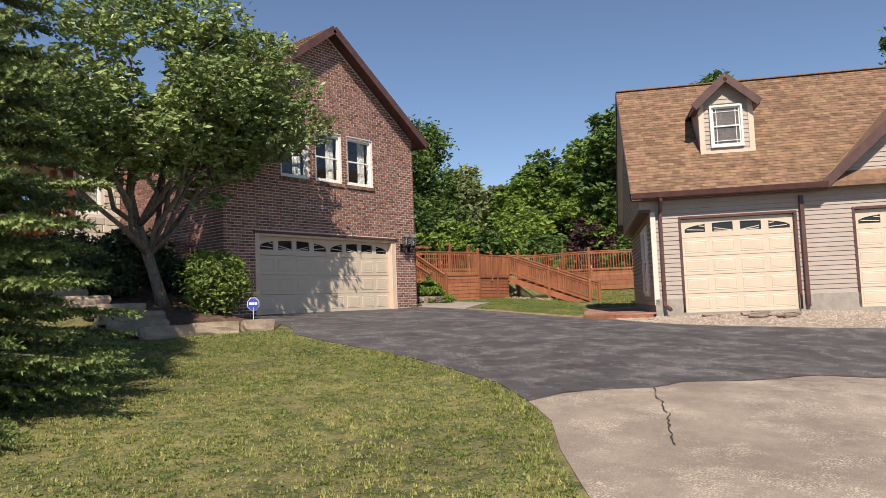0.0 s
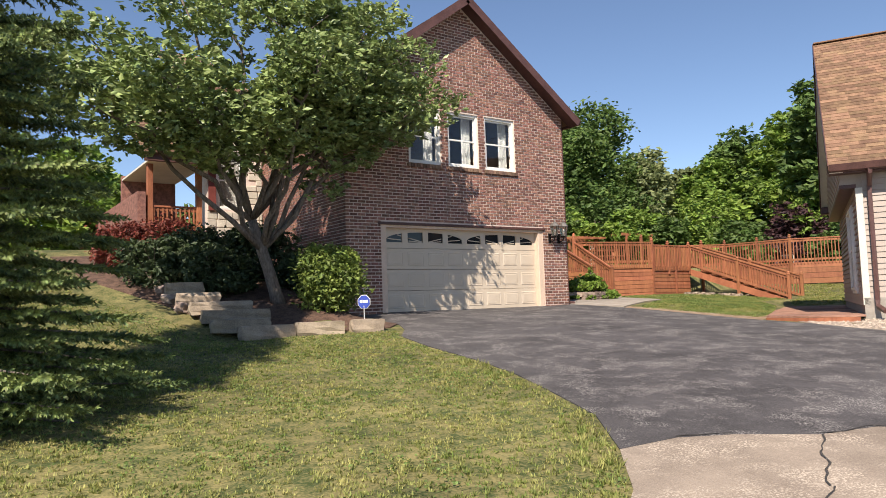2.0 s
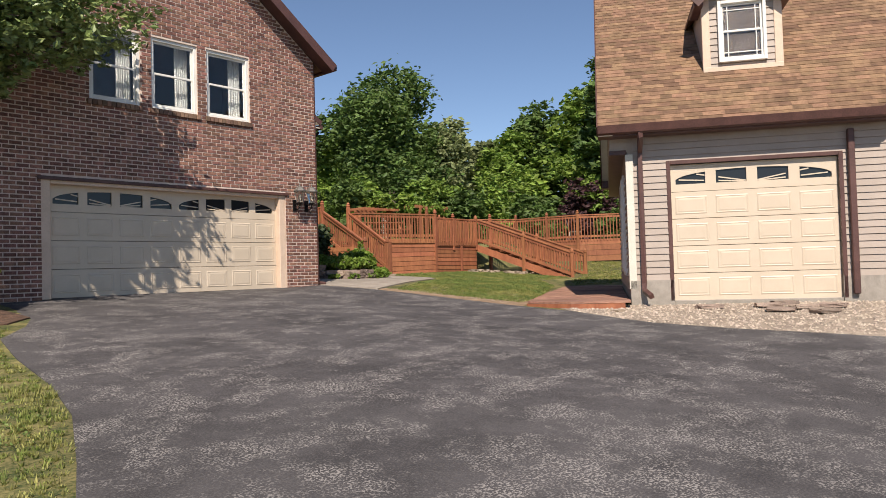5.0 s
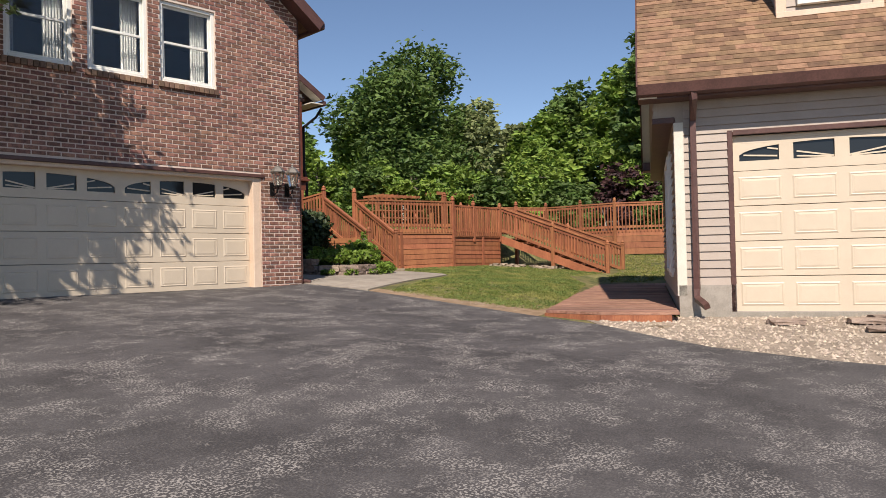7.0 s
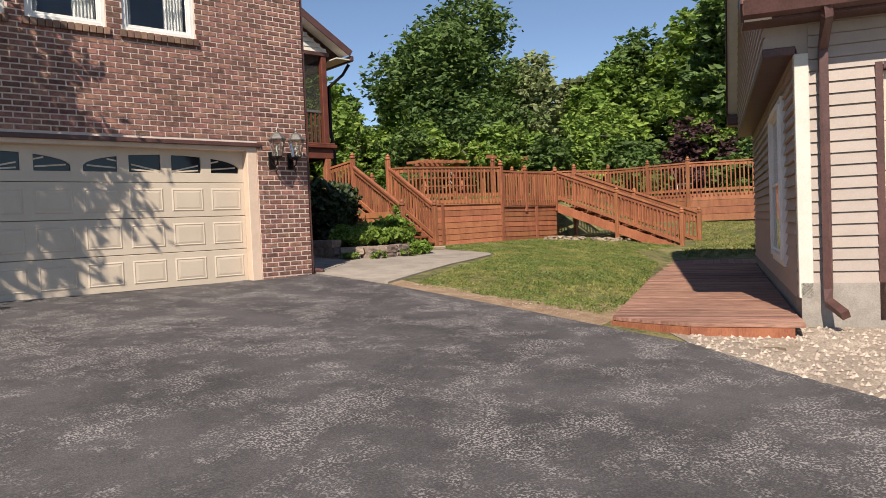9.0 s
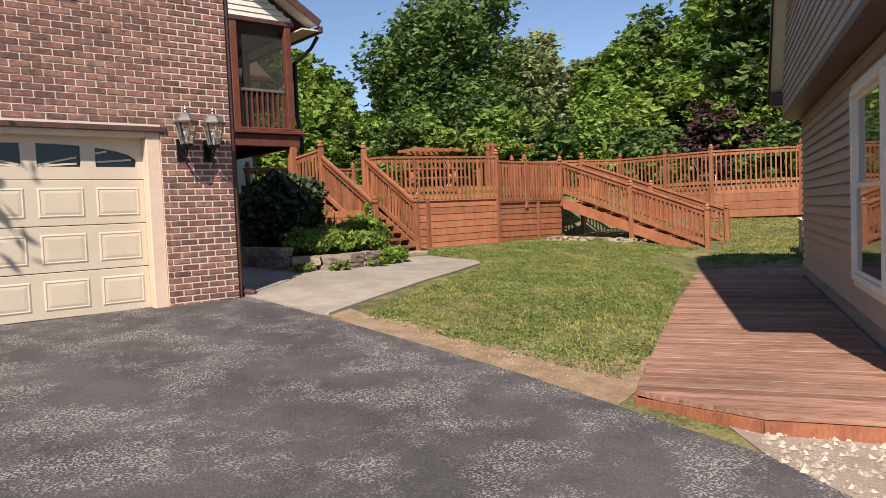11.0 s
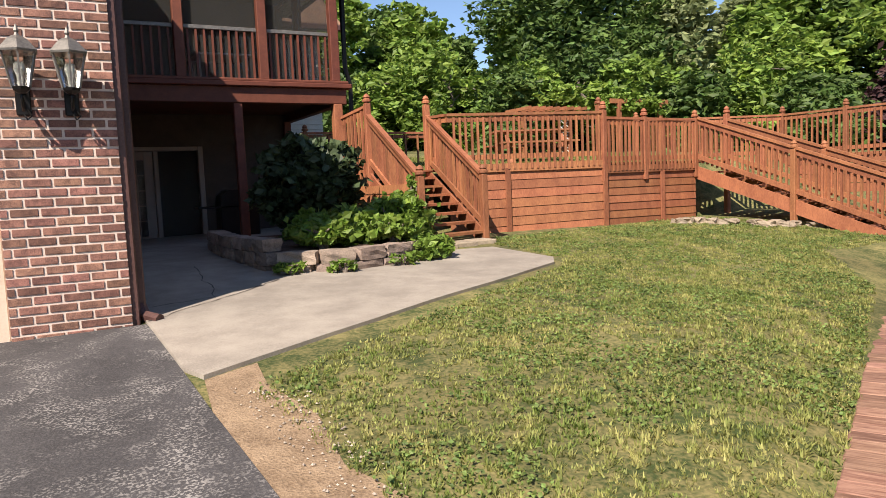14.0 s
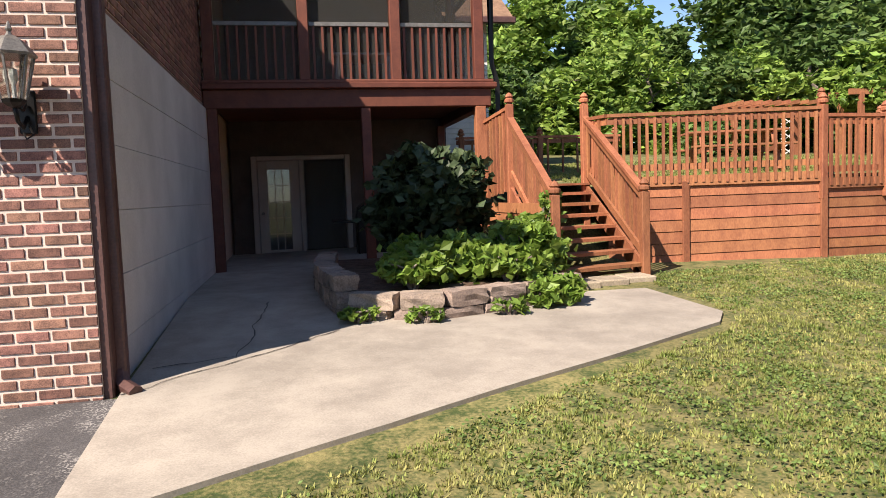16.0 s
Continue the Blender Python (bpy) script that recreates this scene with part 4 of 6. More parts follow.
def stairs(name, label, a, b, z0, ta, tb, z1, n, posts_h=1.0):
    """Open stairs: a, b the bottom's ends at z0, ta, tb the top's ends at z1."""
    st = thing(name, label, "stairs")
    a, b, ta, tb = [Vector((*p, 0)) for p in (a, b, ta, tb)]
    for i in range(n):
        f0, f1 = i / n, (i + 0.95) / n
        z = z0 + (z1 - z0) * (i + 1) / (n + 1)
        p = [a + (ta - a) * f0, b + (tb - b) * f0, b + (tb - b) * f1, a + (ta - a) * f1]
        v = [q + Vector((0, 0, z - 0.04)) for q in p] + [q + Vector((0, 0, z)) for q in p]
        part("tread", Build().add(v, BOX_FACES), DECK, st)
    up = Vector((0, 0, 1))
    for p, q in ((a, ta), (b, tb)):
        w = p + (q - p) * 0.02
        part("stringer", Build().beam(w + up * (z0 + 0.02), q + up * (z1 - 0.16), 0.04, 0.24), DECK, st)
        rail_run(st, p + up * (z0 + 0.08), q + up * z1, posts_h - 0.08, 0.06, h=posts_h)
        g = math.degrees(math.atan2((q - p).y, (q - p).x))
        post(st, p.x, p.y, z0 - 0.1, z0 + posts_h + 0.12, g)
    return st


DK0, DK1 = Vector((5.42, 4.5, 0)), Vector((10.75, 4.05, 0))
DKM = Vector((8.2, 3.8, 0))
FLOOR = 1.36
pool_deck = thing("pool_deck", "raised red-stained wooden deck with baluster rails", "deck")
board_wall(pool_deck, DK0[:2], DKM[:2], 0.12, 0.2, FLOOR - 0.1, 7)
board_wall(pool_deck, DKM[:2], DK1[:2], 0.2, 0.16, FLOOR - 0.2, 7)
part("rim_board", Build().beam((DK0.x, DK0.y - 0.02, FLOOR - 0.04), (DKM.x, DKM.y - 0.02, FLOOR - 0.04), 0.04, 0.14), DECK, pool_deck)
part("rim_board", Build().beam((DKM.x, DKM.y - 0.02, FLOOR - 0.14), (DK1.x, DK1.y - 0.02, FLOOR - 0.14), 0.04, 0.14), DECK, pool_deck)
for f in (0.36, 1.0):
    p = DK0 + (DKM - DK0) * f
    part("wall_stud", Build().bevel_box(p.x - 0.05, p.x + 0.05, p.y - 0.05, p.y - 0.02, 0.15, FLOOR - 0.05, 0.004), DECK, pool_deck)
p = DKM + (DK1 - DKM) * 0.6
part("wall_stud", Build().bevel_box(p.x - 0.05, p.x + 0.05, p.y - 0.05, p.y - 0.02, 0.15, FLOOR - 0.2, 0.004), DECK, pool_deck)
v = [(4.2, 4.9), (5.35, 4.9), (5.42, 4.52), (8.2, 3.82), (10.75, 4.07), (11.95, 4.3), (11.9, 5.5), (5.5, 5.5), (4.2, 6.4)]
bm = Build().add([(x, y, FLOOR - 0.05) for x, y in v] + [(x, y, FLOOR - 0.02) for x, y in v], [tuple(range(9))[::-1], tuple(range(9, 18))] + [(i, (i + 1) % 9, (i + 1) % 9 + 9, i + 9) for i in range(9)])
part("deck_floor", bm, DECK, pool_deck)
rail_run(pool_deck, (DK0.x, DK0.y, FLOOR), (DKM.x, DKM.y, FLOOR), 0.87, 0.05, overlap=0.12)
rail_run(pool_deck, (DKM.x, DKM.y, FLOOR - 0.1), (DK1.x, DK1.y, FLOOR - 0.1), 0.87, 0.05, overlap=0.12)
rail_run(pool_deck, (5.3, 5.0, FLOOR), (5.42, 4.5, FLOOR), 0.87, 0.05)
for q, top in ((DKM, FLOOR + 1.03), (DK1, FLOOR + 0.93), (DKM + (DK1 - DKM) * 0.42, FLOOR + 0.93), (Vector((9.3, 5.2, 0)), FLOOR + 1.3)):
    post(pool_deck, q.x, q.y, FLOOR - 0.35 if q.y < 5 else FLOOR, top, 8)
# left and right stairs
st1 = stairs("deck_stairs", "steep open wooden stairs up to the deck", (4.05, 2.85), (5.3, 3.2), 0.2, (4.18, 4.95), (5.3, 5.0), FLOOR, 7)
post(st1, 4.18, 4.95, 0.1, FLOOR + 1.22)
post(st1, 5.3, 5.0, 0.1, FLOOR + 1.22)
for i in range(3):
    part("foot_stone", Build().bevel_box(4.1 + i * 0.38, 4.46 + i * 0.38, 2.55 + 0.1 * i, 2.95 + 0.1 * i, 0.08, 0.24, 0.015), KERB, st1)
st2 = stairs("deck_stairs", "long open wooden stairs beside the lawn", (11.3, 0.25), (12.45, 0.4), -0.22, (10.8, 4.05), (11.95, 4.3), FLOOR - 0.1, 9)
post(st2, 11.95, 4.3, -0.1, FLOOR + 1.05)
post(st2, 11.05, 2.1, -0.2, 1.55, 0)
post(st2, 12.2, 2.3, -0.2, 1.55, 0)
# fence run from the porch post to the stair head
fl = thing("fence", "red-stained baluster fence beside the porch stairs", "fence")
rail_run(fl, (4.05, 5.75, 1.25), (4.18, 4.95, FLOOR), 1.05, -0.1)
board_wall(fl, (4.02, 5.7), (4.12, 3.0), 0.12, 0.12, 1.1, 7)
# far fence behind
ff = thing("fence", "far red-stained fence on a low board wall", "fence")
FAR = [(12.0, 7.0), (15.2, 5.4), (15.35, 3.9), (15.5, 2.5), (16.9, 0.6), (18.6, -1.4), (20.4, -3.6)]
for (xa, ya), (xb, yb) in zip(FAR, FAR[1:]):
    rail_run(ff, (xa, ya, 1.4), (xb, yb, 1.4), 1.0, 0.02, step=0.125, overlap=0.08)
    board_wall(ff, (xa, ya), (xb, yb), 0.5, 0.5, 1.4, 4)
for x, y in FAR:
    post(ff, x, y, 0.5, 2.58)
back_fence = thing("fence", "rear rail of the deck", "fence")
rail_run(back_fence, (4.3, 9.0, FLOOR), (7.7, 9.0, FLOOR), 0.95, 0.05, step=0.3)
for i in range(3):
    post(back_fence, 4.4 + i * 1.6, 9.0, FLOOR - 0.2, FLOOR + 1.1)


# ---- porch ----
porch = thing("screened_porch", "dark red screened porch on posts above the patio", "porch")
PY, PX = 5.8, 4.12
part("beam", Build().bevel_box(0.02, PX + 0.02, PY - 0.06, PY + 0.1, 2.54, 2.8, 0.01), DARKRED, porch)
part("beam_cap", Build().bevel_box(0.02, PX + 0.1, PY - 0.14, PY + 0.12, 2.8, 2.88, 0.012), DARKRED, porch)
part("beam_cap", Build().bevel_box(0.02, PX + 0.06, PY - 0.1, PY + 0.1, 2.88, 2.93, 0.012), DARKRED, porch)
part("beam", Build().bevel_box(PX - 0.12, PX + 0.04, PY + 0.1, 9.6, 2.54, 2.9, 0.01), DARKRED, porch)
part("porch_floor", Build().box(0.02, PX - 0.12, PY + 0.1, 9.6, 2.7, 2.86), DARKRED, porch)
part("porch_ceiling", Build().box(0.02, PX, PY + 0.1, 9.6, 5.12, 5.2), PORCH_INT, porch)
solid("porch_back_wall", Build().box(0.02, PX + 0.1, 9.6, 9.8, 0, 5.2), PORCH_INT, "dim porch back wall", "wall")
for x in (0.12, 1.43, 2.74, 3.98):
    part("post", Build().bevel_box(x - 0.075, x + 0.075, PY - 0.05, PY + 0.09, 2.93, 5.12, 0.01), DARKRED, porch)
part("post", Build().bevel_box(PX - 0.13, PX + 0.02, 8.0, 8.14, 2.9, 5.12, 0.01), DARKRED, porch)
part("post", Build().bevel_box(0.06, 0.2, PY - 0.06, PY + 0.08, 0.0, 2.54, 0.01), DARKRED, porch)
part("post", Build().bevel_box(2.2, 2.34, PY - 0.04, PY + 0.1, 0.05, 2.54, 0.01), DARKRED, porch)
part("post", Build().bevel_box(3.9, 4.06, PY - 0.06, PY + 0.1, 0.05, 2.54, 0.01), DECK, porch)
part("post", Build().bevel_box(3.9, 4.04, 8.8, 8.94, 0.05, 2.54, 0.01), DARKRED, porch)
for a, c in ((0.2, 1.35), (1.51, 2.66), (2.82, 3.9)):
    part("rail", Build().bevel_box(a, c, PY + 0.03, PY + 0.08, 3.7, 3.76, 0.006), PEWTER, porch)
    n = 9
    bal = Build().box(-0.016, 0.016, 0, 0.03, 0, 0.77).mesh("baluster", DARKRED)
    for i in range(n):
        ob = part("baluster", bal, None, porch)
        ob.location = (a + (c - a) * (i + 0.5) / n, PY + 0.04, 2.93)
    scr = part("screen", Build().box(a, c, PY + 0.085, PY + 0.088, 2.93, 5.12), SCREEN, porch)
scr = part("screen", Build().box(PX - 0.05, PX - 0.047, PY + 0.1, 9.6, 2.93, 5.12), SCREEN, porch)
part("head_trim", Build().bevel_box(0.02, PX + 0.02, PY - 0.07, PY + 0.1, 5.12, 5.22, 0.01), BROWN, porch)
# porch gable: white lap siding below a rake that falls to the east
PA = (-0.4, 8.0)
pg = part("gable_wall", Build().prism([(0.02, 5.22), (PX + 0.05, 5.22), (0.02, 8.0)], PY, PY + 0.1), WHITE_SIDING, porch)
lap_siding(pg, 0.02, PX, 5.22, 7.6, [], Matrix.Translation((0, PY, 0)), WHITE_SIDING, clip=lambda z: (0.02, PX + 0.05 - (z - 5.22) / 0.66))
part("roof_slope", Build().prism([(-0.4, 8.35), (4.58, 5.3), (4.58, 5.2), (-0.4, 8.25)][::-1], PY - 0.4, 10.2), SHINGLE, porch)
part("rake_board", Build().beam((-0.4, PY - 0.41, 8.24), (4.58, PY - 0.41, 5.19), 0.03, 0.16), BROWN, porch)
part("rake_soffit", Build().beam((-0.4, PY - 0.2, 8.18), (4.53, PY - 0.2, 5.16), 0.4, 0.02), WHITE_SIDING, porch)
part("eave_soffit", Build().box(PX + 0.02, 4.53, PY - 0.4, 10.2, 5.02, 5.05), WHITE_SIDING, porch)
part("gutter", Build().bevel_box(4.55, 4.66, PY - 0.41, 10.2, 5.0, 5.14, 0.02), BROWN, porch)
# patio doors below
# White frame shown in tan siding colour, its dimness in the shade painted in
pd = thing("patio_door", "white glazed patio door, shade put into its tan frame colour", "door")
part("door_frame", Build().bevel_box(0.42, 0.52, 8.86, 9.0, 0.06, 2.05, 0.01).bevel_box(2.12, 2.22, 8.86, 9.0, 0.06, 2.05, 0.01).bevel_box(0.52, 2.12, 8.86, 9.0, 1.97, 2.05, 0.01).bevel_box(1.28, 1.36, 8.86, 9.0, 0.06, 1.97, 0.01), SIDING, pd)
leaf = Build().bevel_box(0.53, 0.7, 8.9, 8.95, 0.08, 1.96, 0.006).bevel_box(1.1, 1.27, 8.9, 8.95, 0.08, 1.96, 0.006).bevel_box(0.7, 1.1, 8.9, 8.95, 0.08, 0.32, 0.006).bevel_box(0.7, 1.1, 8.9, 8.95, 1.8, 1.96, 0.006)
lf = part("door_leaf", leaf, SIDING, pd)
mun = Build()
for i in (1, 2):
    mun.box(0.7 + i * 0.4 / 3 - 0.01, 0.7 + i * 0.4 / 3 + 0.01, 8.905, 8.93, 0.32, 1.8)
for i in range(1, 5):
    mun.box(0.7, 1.1, 8.904, 8.931, 0.32 + i * 0.296 - 0.01, 0.32 + i * 0.296 + 0.01)
part("muntins", mun, SIDING, lf)
part("door_pane", Build().box(0.7, 1.1, 8.915, 8.92, 0.32, 1.8), GLASS, lf)
part("screen_leaf", Build().box(1.38, 2.1, 8.93, 8.94, 0.08, 1.96), SCREEN, pd)
part("door_knob", Build().lathe([(0.01, 0), (0.012, 0.03), (0.03, 0.04), (0.03, 0.06), (0.01, 0.075)], 10, pose(0.6, 8.9, 1.0, 90)), PEWTER, lf, "round metal knob")
# Back wall coloured darker to carry the shade under the porch
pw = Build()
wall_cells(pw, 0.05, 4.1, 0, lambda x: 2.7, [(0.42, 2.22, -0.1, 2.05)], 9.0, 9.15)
solid("patio_back_wall", pw, SHADE_BROWN, "patio back wall, porch shade put into its brown", "wall")
part("head_trim", Build().bevel_box(-0.02, 0.06, 0.02, 0.4, 0.0, 5.2, 0.01), BROWN, porch)


# ---- plants ----
def leaf_mesh(name, centres, sizes, mat, seed, flat=0.4, shape=1.7):
    """Folded diamond leaves at the given places."""
    r = np.random.RandomState(seed)
    c = np.asarray(centres, dtype=float)
    n = len(c)
    d = r.normal(size=(n, 3))
    d[:, 2] *= flat
    d /= np.linalg.norm(d, axis=1)[:, None] + 1e-9
    e = r.normal(size=(n, 3))
    e -= d * (e * d).sum(1)[:, None]
    e /= np.linalg.norm(e, axis=1)[:, None] + 1e-9
    up = np.cross(d, e)
    s = np.asarray(sizes).reshape(-1, 1)
    v = np.stack([c - d * s * 0.5 * shape, c + e * s * 0.42 + up * s * 0.12, c + d * s * 0.5 * shape, c - e * s * 0.42 + up * s * 0.12], 1).reshape(-1, 3)
    i = np.arange(n)[:, None] * 4
    f = np.concatenate([i, i + 1, i + 2, i + 3], 1)
    me = bpy.data.meshes.new(name)
    me.from_pydata(v.tolist(), [], f.tolist())
    me.materials.append(mat)
    return me


def clump_points(r, lobes, per, n, tight=1.0):
    """Leaf places: clumps on the outside of lobes (x, y, z, rx, ry, rz)."""
    out = []
    vol = np.array([l[3] * l[4] + l[4] * l[5] for l in lobes])
    vol = vol / vol.sum()
    for l, share in zip(lobes, vol):
        k = max(int(n * share / per), 1)
        d = r.normal(size=(k, 3))
        d /= np.linalg.norm(d, axis=1)[:, None]
        rad = 0.55 + 0.5 * r.rand(k, 1) ** 0.6
        cen = np.array(l[:3]) + d * rad * np.array(l[3:6])
        size = tight * (0.12 + 0.1 * r.rand(k, 1)) * np.mean(l[3:6])
        pts = cen[:, None, :] + r.normal(size=(k, per, 3)) * size[:, None, :] * np.array([1, 1, 0.6])
        out.append(pts.reshape(-1, 3))
    return np.concatenate(out)


def limb(b, a, c, r0, r1, bend, rnd, n=6):
    a, c = Vector(a), Vector(c)
    pts = []
    for i in range(n + 1):
        f = i / n
        p = a.lerp(c, f) + Vector((rnd.uniform(-bend, bend), rnd.uniform(-bend, bend), bend * 1.2 * math.sin(f * math.pi)))*(1 if 0 < i < n else 0)
        pts.append(p)
    b.tube(pts, [r0 + (r1 - r0) * i / n for i in range(n + 1)], 7)
    return pts


def forest_tree(x, y, z, h, w, mat, seed, n=6000, leafsize=0.32, kind="tree", label="tall leafy deciduous tree in the woods"):
    r = np.random.RandomState(seed)
    t = thing("tree", label, "tree", pose(x, y, z), "woods behind the yard")
    rnd = random.Random(seed)
    b = Build()
    trunk = limb(b, (0, 0, -0.3), (rnd.uniform(-0.5, 0.5), rnd.uniform(-0.5, 0.5), h * 0.8), 0.02 * h, 0.05, 0.2, rnd)
    lobes = []
    for i in range(16):
        f = i / 15
        zz = h * (0.12 + 0.8 * f)
        spread = w * (0.5 * math.sin(math.pi * min(0.25 + 0.75 * f, 1.0)) ** 0.7 + 0.06)
        a = rnd.uniform(0, 6.28)
        q = spread * rnd.uniform(0.25, 0.85)
        s = w * rnd.uniform(0.16, 0.27)
        lobes.append((math.cos(a) * q, math.sin(a) * q, zz, s, s, s * 0.8))
        if i % 2 == 0:
            limb(b, trunk[min(5, 1 + int(f * 5))], lobes[-1][:3], 0.006 * h, 0.02, 0.2, rnd, 4)
    part("trunk", b, BARK, t, "grey-brown trunk and limbs")
    pts = clump_points(r, lobes, 14, n)
    part("crown", leaf_mesh("crown", pts, leafsize * (0.7 + 0.6 * r.rand(len(pts))), mat, seed), None, t)
    return t


# woods: (bearing in degrees from the lawn, distance, height, width, leaf)
rnd = random.Random(11)
WOODS = [WOODS_DARK, WOODS_LIGHT, WOODS_PALE]
for k in range(34):
    deg = -4 + k * 3.1 + rnd.uniform(-1, 1)
    dist = rnd.uniform(34, 44)
    h = (10.6 if deg < 22 else 8.6 if deg < 34 else 7.0 if deg < 46 else 6.6) * rnd.uniform(0.85, 1.1)
    leafage = WOODS_PALE if 38 < deg < 44 else rnd.choice([WOODS_DARK, WOODS_LIGHT, WOODS_LIGHT])
    x, y = -3 + math.cos(radians(deg)) * dist, -8 + math.sin(radians(deg)) * dist
    forest_tree(x, y, ground(x, y) - 0.2, h, h * rnd.uniform(0.6, 0.85), leafage, 100 + k, 11000, 0.24)
for k in range(26):
    deg = 8 + k * 2.7 + rnd.uniform(-1, 1)
    dist = rnd.uniform(27, 31)
    h = rnd.uniform(2.5, 3.9)
    x, y = -3 + math.cos(radians(deg)) * dist, -8 + math.sin(radians(deg)) * dist
    forest_tree(x, y, ground(x, y) - 0.4, h, h * 1.1, WOODS_PURPLE if k == 8 else rnd.choice([WOODS_DARK, WOODS_LIGHT]), 200 + k, 4500, 0.17, label="shrubby undergrowth tree at the wood's edge")
# taller trees behind the sided garage
for k, (x, y, h) in enumerate([(33.0, -11.5, 15.5), (28.0, 0.0, 11.6), (26.0, 5.5, 10.6)]):
    forest_tree(x, y, ground(x, y) - 0.2, h, h * 0.55, WOODS_DARK, 300 + k, 11000, 0.26)
# trees past the house's entry side
for k, (x, y, h) in enumerate([(-9.0, 24.0, 6.5), (-12.0, 26.0, 7.5), (-15.5, 25.0, 7.0), (-19.5, 23.0, 8.0), (-24.0, 20.0, 8.0)]):
    forest_tree(x, y, ground(x, y) - 0.3, h, h * 0.9, WOODS_LIGHT, 320 + k, 7000, 0.24)
# the big dark tree behind the deck
forest_tree(20.5, 18.3, 2.0, 9.7, 8.6, WOODS_DARK, 7, 30000, 0.2, label="broad dark green tree behind the deck")


def yard_tree():
    rnd, r = random.Random(5), np.random.RandomState(5)
    bx, by, bz = -8.5, -0.45, ground(-8.5, -0.45) - 0.05
    t = thing("tree", "leaning yard tree with spreading umbrella crown", "tree", pose(bx, by, bz))
    b = Build()
    fork = [Vector((-0.25, 0.0, 1.1)), Vector((-0.45, 0.0, 1.7))]
    b.tube([(0.1, 0, -0.1), (0.02, 0, 0.25), (-0.12, 0.0, 0.7), fork[0], fork[1]], [0.18, 0.13, 0.115, 0.11, 0.09], 9)
    lobes = []
    ends = [(0.5, -1.2, 4.3), (1.5, -1.3, 4.5), (2.2, -1.0, 4.3), (0.3, -1.5, 5.2), (1.4, -1.6, 5.3), (-4.2, -1.2, 3.9), (-3.2, 0.6, 4.9), (-2.2, -1.4, 5.4), (-1.0, -0.2, 6.2), (0.2, -1.1, 6.0), (1.1, -0.7, 6.2), (1.8, -0.9, 5.4), (2.8, -0.8, 5.1), (3.3, -0.85, 4.3), (-3.6, -1.6, 3.2), (0.0, -2.2, 4.4), (-1.8, 1.2, 4.6), (1.0, -1.0, 3.7), (-2.6, -1.8, 3.9), (2.2, -1.0, 3.8), (-0.8, -1.6, 3.3)]
    for e in ends:
        base = fork[0] if rnd.random() < 0.4 else fork[1]
        pts = limb(b, base, e, 0.058, 0.014, 0.2, rnd, 7)
        for j in range(5):
            s = pts[rnd.choice([3, 4, 5, 6])]
            q = s + Vector((rnd.uniform(-0.9, 0.9), rnd.uniform(-0.8, 0.6), rnd.uniform(-0.1, 0.7)))
            limb(b, s, q, 0.02, 0.006, 0.06, rnd, 3)
            lobes.append((*q, 0.5, 0.45, 0.3))
        lobes.append((*e, 0.85, 0.75, 0.5))
        lobes.append((e[0] * 0.8, e[1] * 0.8, e[2] * 0.9 + 0.1, 0.7, 0.6, 0.4))
    part("trunk", b, BARK, t, "pale grey leaning trunk with dark limbs", True)
    pts = clump_points(r, lobes, 10, 46000, 0.75)
    keep = ~((pts[:, 1] > -by - 0.3) & (pts[:, 0] > WEST - bx - 0.3))
    pts = pts[keep]
    part("crown", leaf_mesh("crown", pts, 0.085 * (0.7 + 0.6 * r.rand(len(pts))), LEAF, 5), None, t)


yard_tree()


